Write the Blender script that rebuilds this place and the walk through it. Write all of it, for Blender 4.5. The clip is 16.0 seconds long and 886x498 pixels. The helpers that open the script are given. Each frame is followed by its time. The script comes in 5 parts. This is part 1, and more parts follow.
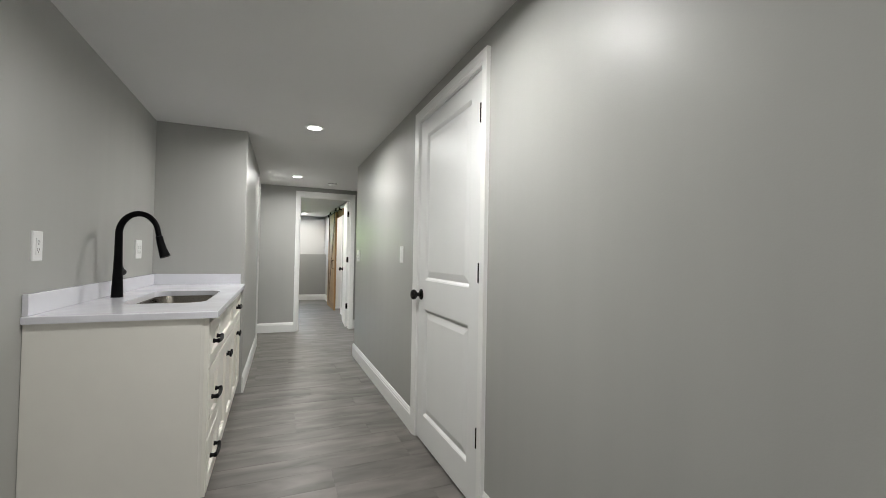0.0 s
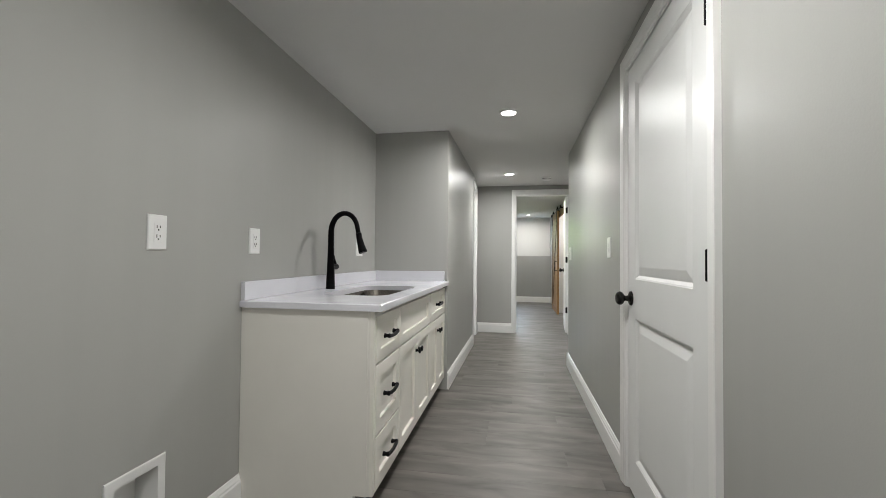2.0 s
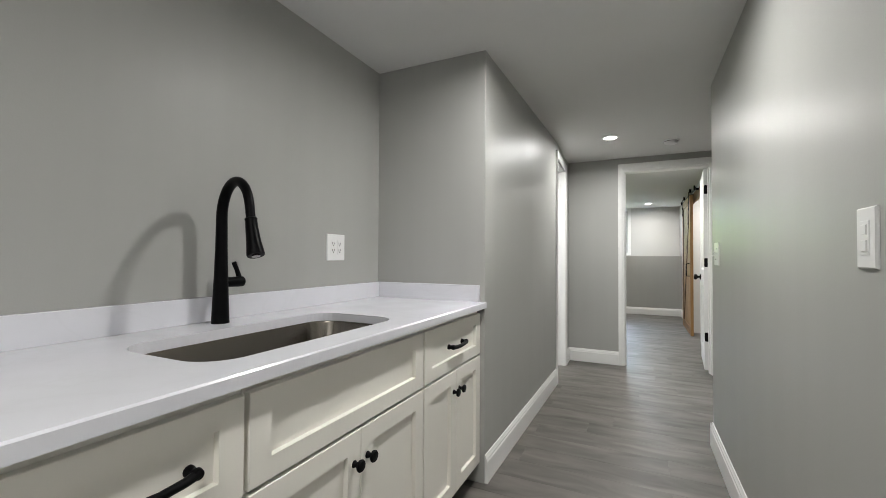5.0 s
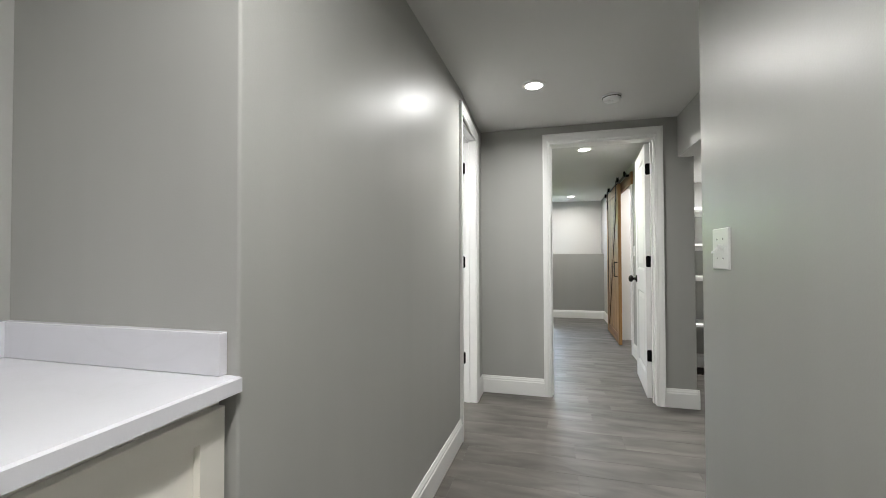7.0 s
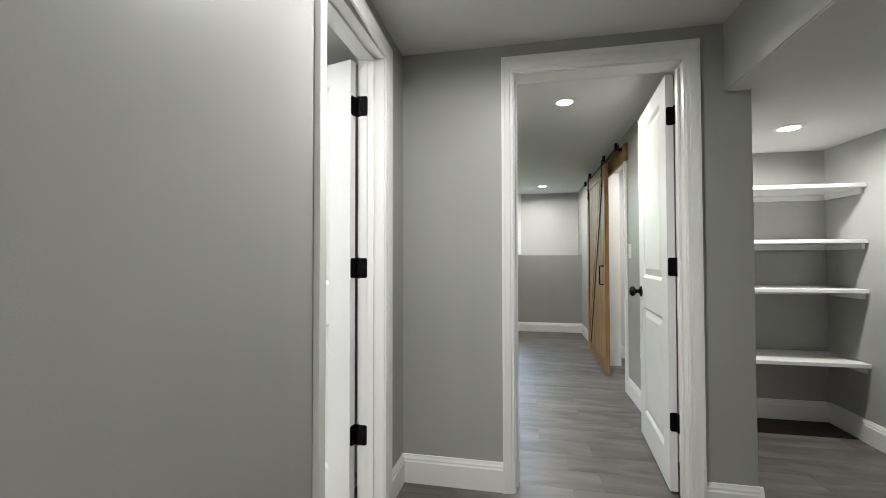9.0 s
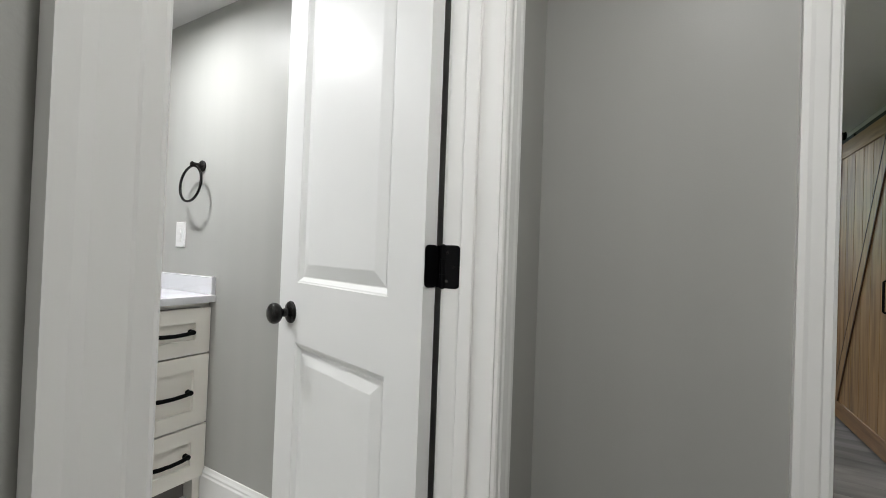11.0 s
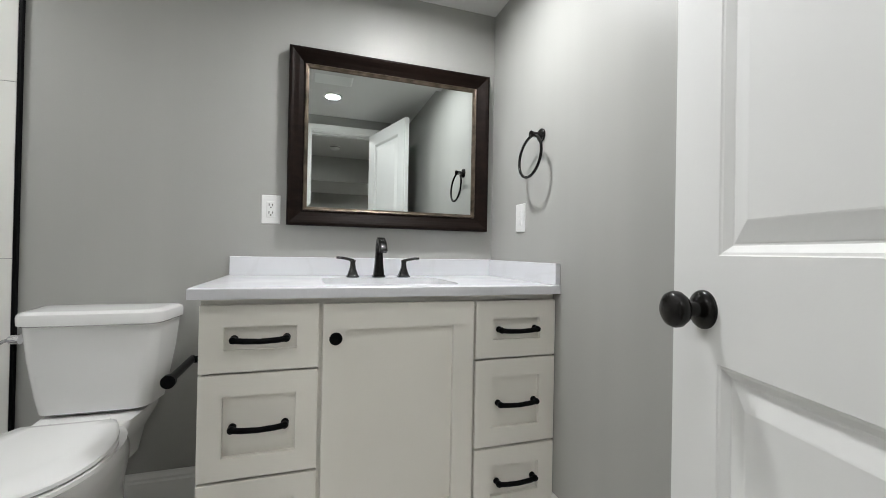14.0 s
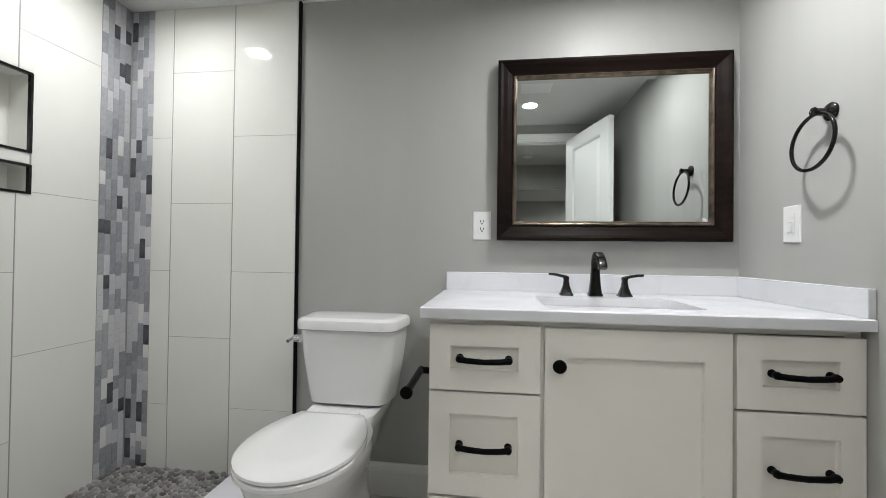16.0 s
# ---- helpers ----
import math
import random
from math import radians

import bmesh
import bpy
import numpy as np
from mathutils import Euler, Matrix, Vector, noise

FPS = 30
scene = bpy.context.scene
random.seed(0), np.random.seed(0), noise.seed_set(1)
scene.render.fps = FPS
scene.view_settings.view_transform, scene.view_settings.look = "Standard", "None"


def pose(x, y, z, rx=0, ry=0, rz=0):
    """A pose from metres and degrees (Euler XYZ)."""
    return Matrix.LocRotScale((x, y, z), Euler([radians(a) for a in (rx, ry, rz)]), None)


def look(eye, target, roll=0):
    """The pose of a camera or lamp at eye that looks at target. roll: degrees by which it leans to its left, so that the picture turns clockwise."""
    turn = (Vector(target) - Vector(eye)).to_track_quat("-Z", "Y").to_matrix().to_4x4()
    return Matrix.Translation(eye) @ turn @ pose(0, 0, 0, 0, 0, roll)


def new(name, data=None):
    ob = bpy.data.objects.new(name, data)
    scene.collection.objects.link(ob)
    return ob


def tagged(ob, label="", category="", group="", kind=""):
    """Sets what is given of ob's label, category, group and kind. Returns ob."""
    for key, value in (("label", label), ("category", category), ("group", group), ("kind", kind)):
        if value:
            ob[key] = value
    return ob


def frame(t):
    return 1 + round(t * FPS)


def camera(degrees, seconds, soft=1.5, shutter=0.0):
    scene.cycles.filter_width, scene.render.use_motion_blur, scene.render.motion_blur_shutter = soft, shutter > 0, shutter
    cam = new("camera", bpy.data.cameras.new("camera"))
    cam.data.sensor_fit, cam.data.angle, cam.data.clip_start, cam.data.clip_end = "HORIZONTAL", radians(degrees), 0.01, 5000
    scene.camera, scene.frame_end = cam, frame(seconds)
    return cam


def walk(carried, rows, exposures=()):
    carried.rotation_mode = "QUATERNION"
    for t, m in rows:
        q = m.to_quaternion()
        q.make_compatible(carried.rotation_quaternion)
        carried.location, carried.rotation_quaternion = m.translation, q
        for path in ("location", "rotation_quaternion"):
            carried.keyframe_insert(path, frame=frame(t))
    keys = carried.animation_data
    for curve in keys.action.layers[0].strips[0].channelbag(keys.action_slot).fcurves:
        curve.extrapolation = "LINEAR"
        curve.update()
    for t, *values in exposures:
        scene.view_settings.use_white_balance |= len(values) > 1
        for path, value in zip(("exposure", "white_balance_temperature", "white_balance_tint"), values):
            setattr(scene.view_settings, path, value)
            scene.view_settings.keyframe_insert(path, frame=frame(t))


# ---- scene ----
cam = camera(94.6, 16.0, soft=0.9)
PATH = [
    (0, (0.204, -0.388, 1.157), (0.963, 1.462, 1.196), 1.0),
    (0.5, (0.284, -0.291, 1.151), (0.741, 1.655, 1.189), 0.9),
    (1, (0.379, -0.218, 1.131), (0.545, 1.775, 1.172), 0.7),
    (1.5, (0.459, -0.129, 1.108), (0.356, 1.868, 1.152), 0.6),
    (2, (0.525, 0.001, 1.102), (0.179, 1.97, 1.145), 0.5),
    (2.5, (0.596, 0.158, 1.103), (0.047, 2.081, 1.145), 0.4),
    (3, (0.679, 0.341, 1.116), (-0.037, 2.208, 1.156), 0.6),
    (5.3, (0.657, 1.65, 1.129), (-0.204, 3.455, 1.168), 0.3),
    (5.5, (0.644, 1.784, 1.129), (-0.186, 3.603, 1.174), 0.2),
    (6, (0.63, 2.107, 1.139), (-0.11, 3.964, 1.184), 0.0),
    (6.5, (0.59, 2.424, 1.144), (-0.042, 4.321, 1.182), -0.0),
    (7, (0.56, 2.737, 1.133), (0.037, 4.667, 1.169), -0.2),
    (7.5, (0.584, 3.083, 1.121), (0.153, 5.036, 1.16), -0.3),
    (8, (0.574, 3.429, 1.133), (0.227, 5.398, 1.163), -0.3),
    (8.2, (0.593, 3.576, 1.132), (0.252, 5.547, 1.167), -0.3),
    (10.3, (0.46, 4.866, 1.136), (-0.247, 6.737, 1.159), 0.8),
    (10.5, (0.405, 4.955, 1.137), (-0.377, 6.795, 1.15), 1.0),
    (11, (0.274, 5.121, 1.114), (-0.714, 6.86, 1.137), 2.1),
    (11.5, (0.19, 5.249, 1.072), (-1.002, 6.855, 1.092), 1.8),
    (12, (0.093, 5.344, 1.035), (-1.287, 6.792, 1.056), 1.7),
    (12.5, (0.002, 5.381, 1.012), (-1.543, 6.651, 1.033), 1.6),
    (13, (-0.082, 5.375, 1.004), (-1.767, 6.453, 1.024), 1.4),
    (13.5, (-0.152, 5.359, 1.008), (-1.959, 6.218, 1.023), 1.3),
    (14, (-0.216, 5.332, 1.009), (-2.115, 5.961, 1.023), 1.1),
    (14.5, (-0.257, 5.308, 1.013), (-2.219, 5.696, 1.032), 1.0),
    (15, (-0.286, 5.277, 1.02), (-2.28, 5.435, 1.041), 0.9),
    (15.5, (-0.303, 5.256, 1.039), (-2.302, 5.194, 1.059), 0.8),
    (16, (-0.316, 5.234, 1.05), (-2.3, 4.987, 1.074), 0.7),
]
walk(cam, [(t, look(e, g, r)) for t, e, g, r in PATH], exposures=((0, 0.06), (2, -0.02), (7, -0.02), (8.2, -0.08), (10.3, -0.52), (10.6, -0.6), (11.5, -0.78), (13, -0.87), (16, -0.88)))

# ---- world, daylight and exposure ----
world = bpy.data.worlds.new("world")
scene.world = world
world.use_nodes = True
sky = world.node_tree.nodes.new("ShaderNodeTexSky")
sky.sky_type = "NISHITA"
sky.sun_disc = False
sky.sun_elevation, sky.sun_rotation = radians(50), radians(200)
world.node_tree.links.new(sky.outputs[0], world.node_tree.nodes["Background"].inputs[0])
world.node_tree.nodes["Background"].inputs[1].default_value = 0.3

# daylight that falls through the bedroom window
daylight = bpy.data.lights.new("window_daylight", "AREA")
daylight.shape, daylight.size, daylight.size_y = "RECTANGLE", 1.5, 0.9
daylight.energy, daylight.color = 230.0, (0.62, 0.78, 1.0)
new("window_daylight", daylight).matrix_world = look((-0.2, 11.75, 2.45), (0.2, 9.2, 0.3))

LAMP = 17.0         # watts of each round ceiling light in the hall and rooms
BATH_LAMP = 19.5    # those of the bathroom
CEIL = 2.182         # ceiling height
SOFFIT = 1.875      # lower ceiling over the shelves

# ---- materials ----


def material(name, color, rough=0.5, metal=0.0, spread=0.06, scale=6.0, bump=0.0, bump_scale=250.0, coat=0.0, vary=0.0, spec=0.5):
    """A painted or moulded surface: base colour with soft clouds, fine relief, uneven gloss."""
    m = bpy.data.materials.new(name)
    m.use_nodes = True
    nt = m.node_tree
    b = nt.nodes["Principled BSDF"]
    b.inputs["Metallic"].default_value = metal
    b.inputs["Coat Weight"].default_value = coat
    b.inputs["Coat Roughness"].default_value = 0.08
    b.inputs["Specular IOR Level"].default_value = spec
    co = nt.nodes.new("ShaderNodeTexCoord")
    n = nt.nodes.new("ShaderNodeTexNoise")
    n.inputs["Scale"].default_value = scale
    n.inputs["Detail"].default_value = 5
    nt.links.new(co.outputs["Object"], n.inputs["Vector"])
    ramp = nt.nodes.new("ShaderNodeMapRange")
    ramp.inputs["From Min"].default_value, ramp.inputs["From Max"].default_value = 0.3, 0.7
    ramp.inputs["To Min"].default_value, ramp.inputs["To Max"].default_value = 1 - spread, 1 + spread
    nt.links.new(n.outputs["Fac"], ramp.inputs["Value"])
    mix = nt.nodes.new("ShaderNodeMix")
    mix.data_type, mix.blend_type = "RGBA", "MULTIPLY"
    mix.inputs["Factor"].default_value = 1
    mix.inputs[6].default_value = (*color, 1)
    nt.links.new(ramp.outputs[0], mix.inputs[7])
    last = mix.outputs[2]
    if vary:
        info = nt.nodes.new("ShaderNodeObjectInfo")
        r2 = nt.nodes.new("ShaderNodeMapRange")
        r2.inputs["To Min"].default_value, r2.inputs["To Max"].default_value = 1 - vary, 1 + vary
        nt.links.new(info.outputs["Random"], r2.inputs["Value"])
        mix2 = nt.nodes.new("ShaderNodeMix")
        mix2.data_type, mix2.blend_type = "RGBA", "MULTIPLY"
        mix2.inputs["Factor"].default_value = 1
        nt.links.new(last, mix2.inputs[6])
        nt.links.new(r2.outputs[0], mix2.inputs[7])
        last = mix2.outputs[2]
    nt.links.new(last, b.inputs["Base Color"])
    rr = nt.nodes.new("ShaderNodeMapRange")
    rr.inputs["To Min"].default_value, rr.inputs["To Max"].default_value = max(rough - 0.06, 0.02), min(rough + 0.06, 1)
    nt.links.new(n.outputs["Fac"], rr.inputs["Value"])
    nt.links.new(rr.outputs[0], b.inputs["Roughness"])
    if bump:
        f = nt.nodes.new("ShaderNodeTexNoise")
        f.inputs["Scale"].default_value = bump_scale
        f.inputs["Detail"].default_value = 3
        nt.links.new(co.outputs["Object"], f.inputs["Vector"])
        bp = nt.nodes.new("ShaderNodeBump")
        bp.inputs["Strength"].default_value = bump
        bp.inputs["Distance"].default_value = 0.002
        nt.links.new(f.outputs["Fac"], bp.inputs["Height"])
        nt.links.new(bp.outputs[0], b.inputs["Normal"])
    return m


def grain_material(name, dark, light, axis, rough=0.45, stretch=14.0, scale=3.0, bump=0.15, knots=False, differ=0.07, fine=0.6, detail=8):
    """Wood or printed plank grain, drawn out along one axis, each piece of its own shade."""
    m = bpy.data.materials.new(name)
    m.use_nodes = True
    nt = m.node_tree
    b = nt.nodes["Principled BSDF"]
    co = nt.nodes.new("ShaderNodeTexCoord")
    info = nt.nodes.new("ShaderNodeObjectInfo")
    shift = nt.nodes.new("ShaderNodeVectorMath")
    shift.operation = "MULTIPLY_ADD"
    cmb = nt.nodes.new("ShaderNodeCombineXYZ")
    for i in range(3):
        nt.links.new(info.outputs["Random"], cmb.inputs[i])
    shift.inputs[1].default_value = (37.0, 51.0, 23.0)
    nt.links.new(cmb.outputs[0], shift.inputs[0])
    nt.links.new(co.outputs["Object"], shift.inputs[2])
    mp = nt.nodes.new("ShaderNodeMapping")
    sc = [stretch, stretch, stretch]
    sc[axis] = 1.0
    mp.inputs["Scale"].default_value = sc
    nt.links.new(shift.outputs[0], mp.inputs["Vector"])
    n = nt.nodes.new("ShaderNodeTexNoise")
    n.inputs["Scale"].default_value, n.inputs["Detail"].default_value, n.inputs["Distortion"].default_value = scale, detail, 0.6
    nt.links.new(mp.outputs[0], n.inputs["Vector"])
    big = nt.nodes.new("ShaderNodeTexNoise")
    big.inputs["Scale"].default_value, big.inputs["Detail"].default_value = scale * 0.45, 3
    nt.links.new(mp.outputs[0], big.inputs["Vector"])
    add = nt.nodes.new("ShaderNodeMath")
    add.operation = "MULTIPLY_ADD"
    add.inputs[1].default_value = fine
    nt.links.new(n.outputs["Fac"], add.inputs[0])
    half = nt.nodes.new("ShaderNodeMath")
    half.operation = "MULTIPLY"
    half.inputs[1].default_value = 1 - fine
    nt.links.new(big.outputs["Fac"], half.inputs[0])
    nt.links.new(half.outputs[0], add.inputs[2])
    rnd = nt.nodes.new("ShaderNodeMath")
    rnd.operation = "MULTIPLY_ADD"
    rnd.inputs[1].default_value = differ
    nt.links.new(info.outputs["Random"], rnd.inputs[0])
    nt.links.new(add.outputs[0], rnd.inputs[2])
    cr = nt.nodes.new("ShaderNodeValToRGB")
    cr.color_ramp.elements[0].position, cr.color_ramp.elements[1].position = 0.36, 0.72
    cr.color_ramp.elements[0].color, cr.color_ramp.elements[1].color = (*dark, 1), (*light, 1)
    nt.links.new(rnd.outputs[0], cr.inputs["Fac"])
    last = cr.outputs[0]
    if knots:
        v = nt.nodes.new("ShaderNodeTexVoronoi")
        v.inputs["Scale"].default_value = 2.2
        nt.links.new(shift.outputs[0], v.inputs["Vector"])
        kr = nt.nodes.new("ShaderNodeMapRange")
        kr.inputs["From Min"].default_value, kr.inputs["From Max"].default_value = 0.03, 0.09
        kr.inputs["To Min"].default_value = 0.45
        nt.links.new(v.outputs["Distance"], kr.inputs["Value"])
        mk = nt.nodes.new("ShaderNodeMix")
        mk.data_type, mk.blend_type = "RGBA", "MULTIPLY"
        mk.inputs["Factor"].default_value = 1
        nt.links.new(last, mk.inputs[6])
        nt.links.new(kr.outputs[0], mk.inputs[7])
        last = mk.outputs[2]
    nt.links.new(last, b.inputs["Base Color"])
    rr = nt.nodes.new("ShaderNodeMapRange")
    rr.inputs["To Min"].default_value, rr.inputs["To Max"].default_value = rough + 0.1, rough - 0.1
    nt.links.new(n.outputs["Fac"], rr.inputs["Value"])
    nt.links.new(rr.outputs[0], b.inputs["Roughness"])
    bp = nt.nodes.new("ShaderNodeBump")
    bp.inputs["Strength"].default_value, bp.inputs["Distance"].default_value = bump, 0.002
    nt.links.new(n.outputs["Fac"], bp.inputs["Height"])
    nt.links.new(bp.outputs[0], b.inputs["Normal"])
    return m


def stone_material(name, base, vein, rough=0.2, amount=0.35, scale=2.5):
    """Pale polished stone with thin wandering veins."""
    m = material(name, base, rough, spread=0.02, scale=5)
    nt = m.node_tree
    b = nt.nodes["Principled BSDF"]
    old = b.inputs["Base Color"].links[0].from_socket
    co = nt.nodes.new("ShaderNodeTexCoord")
    n = nt.nodes.new("ShaderNodeTexNoise")
    n.inputs["Scale"].default_value, n.inputs["Detail"].default_value, n.inputs["Distortion"].default_value = scale, 6, 1.5
    nt.links.new(co.outputs["Object"], n.inputs["Vector"])
    d = nt.nodes.new("ShaderNodeMath")
    d.operation = "SUBTRACT"
    d.inputs[1].default_value = 0.5
    nt.links.new(n.outputs["Fac"], d.inputs[0])
    a = nt.nodes.new("ShaderNodeMath")
    a.operation = "ABSOLUTE"
    nt.links.new(d.outputs[0], a.inputs[0])
    r = nt.nodes.new("ShaderNodeMapRange")
    r.inputs["From Min"].default_value, r.inputs["From Max"].default_value = 0.0, 0.02
    r.inputs["To Min"].default_value, r.inputs["To Max"].default_value = amount, 0.0
    nt.links.new(a.outputs[0], r.inputs["Value"])
    mx = nt.nodes.new("ShaderNodeMix")
    mx.data_type = "RGBA"
    nt.links.new(r.outputs[0], mx.inputs["Factor"])
    nt.links.new(old, mx.inputs[6])
    mx.inputs[7].default_value = (*vein, 1)
    nt.links.new(mx.outputs[2], b.inputs["Base Color"])
    return m


def glow_material(name, color, strength):
    m = bpy.data.materials.new(name)
    m.use_nodes = True
    b = m.node_tree.nodes["Principled BSDF"]
    b.inputs["Base Color"].default_value = (0.8, 0.8, 0.8, 1)
    b.inputs["Emission Color"].default_value = (*color, 1)
    b.inputs["Emission Strength"].default_value = strength
    return m


def glass_material(name):
    m = bpy.data.materials.new(name)
    m.use_nodes = True
    b = m.node_tree.nodes["Principled BSDF"]
    b.inputs["Transmission Weight"].default_value = 1
    b.inputs["Roughness"].default_value = 0.0
    b.inputs["IOR"].default_value = 1.45
    return m


def foliage_backdrop_material():
    """Sunlit hedge and sky far outside the window."""
    m = bpy.data.materials.new("garden_backdrop")
    m.use_nodes = True
    nt = m.node_tree
    b = nt.nodes["Principled BSDF"]
    co = nt.nodes.new("ShaderNodeTexCoord")
    n = nt.nodes.new("ShaderNodeTexNoise")
    n.inputs["Scale"].default_value, n.inputs["Detail"].default_value = 2.2, 8
    nt.links.new(co.outputs["Object"], n.inputs["Vector"])
    cr = nt.nodes.new("ShaderNodeValToRGB")
    e = cr.color_ramp.elements
    e[0].position, e[0].color = 0.32, (0.03, 0.09, 0.01, 1)
    e[1].position, e[1].color = 0.68, (0.75, 0.95, 0.35, 1)
    mid = e.new(0.5)
    mid.color = (0.28, 0.5, 0.06, 1)
    nt.links.new(n.outputs["Fac"], cr.inputs["Fac"])
    nt.links.new(cr.outputs[0], b.inputs["Emission Color"])
    b.inputs["Emission Strength"].default_value = 8.5
    b.inputs["Base Color"].default_value = (0.05, 0.1, 0.02, 1)
    return m


M_WALL = material("grey_wall_paint", (0.395, 0.396, 0.376), 0.41, spread=0.02, scale=1.6, bump=0.1, bump_scale=220, spec=0.25)


def roller_streaks(m, amount):
    """Faint upright bands left by the paint roller."""
    nt = m.node_tree
    b = nt.nodes["Principled BSDF"]
    old = b.inputs["Base Color"].links[0].from_socket
    co = nt.nodes.new("ShaderNodeTexCoord")
    mp = nt.nodes.new("ShaderNodeMapping")
    mp.inputs["Scale"].default_value = (7.0, 7.0, 0.25)
    nt.links.new(co.outputs["Object"], mp.inputs["Vector"])
    n = nt.nodes.new("ShaderNodeTexNoise")
    n.inputs["Scale"].default_value, n.inputs["Detail"].default_value = 1.3, 3
    nt.links.new(mp.outputs[0], n.inputs["Vector"])
    r = nt.nodes.new("ShaderNodeMapRange")
    r.inputs["From Min"].default_value, r.inputs["From Max"].default_value = 0.3, 0.7
    r.inputs["To Min"].default_value, r.inputs["To Max"].default_value = 1 - amount, 1 + amount
    nt.links.new(n.outputs["Fac"], r.inputs["Value"])
    mx = nt.nodes.new("ShaderNodeMix")
    mx.data_type, mx.blend_type = "RGBA", "MULTIPLY"
    mx.inputs["Factor"].default_value = 1
    nt.links.new(old, mx.inputs[6])
    nt.links.new(r.outputs[0], mx.inputs[7])
    nt.links.new(mx.outputs[2], b.inputs["Base Color"])


roller_streaks(M_WALL, 0.017)
# wall above the bedroom ledge: the far lamp's light is put into a paler colour
M_WALL_LIT = material("lamplit_wall_paint", (0.60, 0.60, 0.585), 0.5, spread=0.02, scale=1.6, bump=0.1, bump_scale=220)
M_CEIL = material("ceiling_paint", (0.68, 0.678, 0.665), 0.8, spread=0.02, scale=1.2, bump=0.1, bump_scale=180)
M_TRIM = material("white_trim_paint", (0.84, 0.84, 0.825), 0.34, spread=0.01, scale=5, bump=0.02, bump_scale=90, spec=0.3)
M_DOOR = material("white_door_paint", (0.79, 0.795, 0.785), 0.4, spread=0.015, scale=4, bump=0.05, bump_scale=120, spec=0.14)
M_CAB = material("cream_cabinet_paint", (0.83, 0.805, 0.74), 0.38, spread=0.015, scale=4, bump=0.04, bump_scale=140)
M_CABSIDE = material("cream_cabinet_side", (0.79, 0.77, 0.715), 0.45, spread=0.02, scale=5, bump=0.08, bump_scale=60)
# toe kick boards: the shade under the cabinets is put into this dark colour
M_KICK = material("toe_kick_painted_shade", (0.2, 0.19, 0.18), 0.6)
M_QUARTZ = stone_material("white_quartz", (0.725, 0.725, 0.77), (0.6, 0.6, 0.63), 0.18, 0.12)
M_MARBLE = stone_material("white_veined_top", (0.755, 0.76, 0.79), (0.55, 0.54, 0.53), 0.15, 0.14, 1.3)
M_BLACK = material("matte_black_metal", (0.003, 0.003, 0.0035), 0.42, metal=0.0, spread=0.2, scale=40, spec=0.08)
M_BRONZE = material("dark_bronze_metal", (0.005, 0.0045, 0.004), 0.24, metal=0.0, spread=0.2, scale=30, spec=0.28)
M_STEEL = material("brushed_steel", (0.2, 0.182, 0.16), 0.24, metal=1.0, spread=0.1, scale=3, bump=0.1, bump_scale=400)
M_CHROME = material("chrome", (0.8, 0.8, 0.82), 0.08, metal=1.0, spread=0.02)
M_PLASTIC = material("white_plastic", (0.80, 0.80, 0.79), 0.3, spread=0.01)
M_SLOT = material("socket_slot", (0.05, 0.05, 0.05), 0.6)
M_PORC = material("white_porcelain", (0.82, 0.82, 0.815), 0.1, spread=0.01, coat=0.4)
M_SEAT = material("white_seat_plastic", (0.82, 0.82, 0.81), 0.16, spread=0.01, coat=0.2)
M_TILE = material("pale_glazed_tile", (0.76, 0.76, 0.72), 0.05, spread=0.02, scale=3, vary=0.015)
M_JOINT = material("pale_tile_grout", (0.3, 0.3, 0.29), 0.85, spread=0.08, scale=40)
M_GROUT = material("grey_grout", (0.36, 0.36, 0.35), 0.85, spread=0.1, scale=40)
M_PEBBLE = material("grey_pebble", (0.26, 0.25, 0.24), 0.5, spread=0.35, scale=14, bump=0.2)
PB = M_PEBBLE.node_tree
isl = PB.nodes.new("ShaderNodeNewGeometry")
shade = PB.nodes.new("ShaderNodeMapRange")
shade.inputs["To Min"].default_value, shade.inputs["To Max"].default_value = 0.45, 1.35
PB.links.new(isl.outputs["Random Per Island"], shade.inputs["Value"])
mul = PB.nodes.new("ShaderNodeMix")
mul.data_type, mul.blend_type = "RGBA", "MULTIPLY"
mul.inputs["Factor"].default_value = 1
PB.links.new(PB.nodes["Principled BSDF"].inputs["Base Color"].links[0].from_socket, mul.inputs[6])
PB.links.new(shade.outputs[0], mul.inputs[7])
PB.links.new(mul.outputs[2], PB.nodes["Principled BSDF"].inputs["Base Color"])
M_LAMP = glow_material("lamp_diffuser", (1.0, 0.985, 0.95), 16.0)
M_MIRROR = material("silvered_mirror", (0.79, 0.83, 0.815), 0.02, metal=1.0, spread=0.0)
M_MIRROR.node_tree.nodes["Principled BSDF"].inputs["Roughness"].links and M_MIRROR.node_tree.links.remove(M_MIRROR.node_tree.nodes["Principled BSDF"].inputs["Roughness"].links[0])
M_MIRROR.node_tree.nodes["Principled BSDF"].inputs["Roughness"].default_value = 0.01
M_FRAME = grain_material("dark_espresso_frame", (0.004, 0.0025, 0.002), (0.014, 0.008, 0.006), 1, 0.46, 20, 2.0, 0.05)
M_FRAME.node_tree.nodes["Principled BSDF"].inputs["Specular IOR Level"].default_value = 0.08
M_LIP = material("worn_bronze_lip", (0.11, 0.085, 0.062), 0.34, metal=0.7, spread=0.5, scale=25)
M_PLANK = grain_material("grey_vinyl_plank", (0.07, 0.063, 0.056), (0.196, 0.181, 0.164), 0, 0.42, 3.6, 2.8, 0.03, differ=0.03, fine=0.6, detail=3)
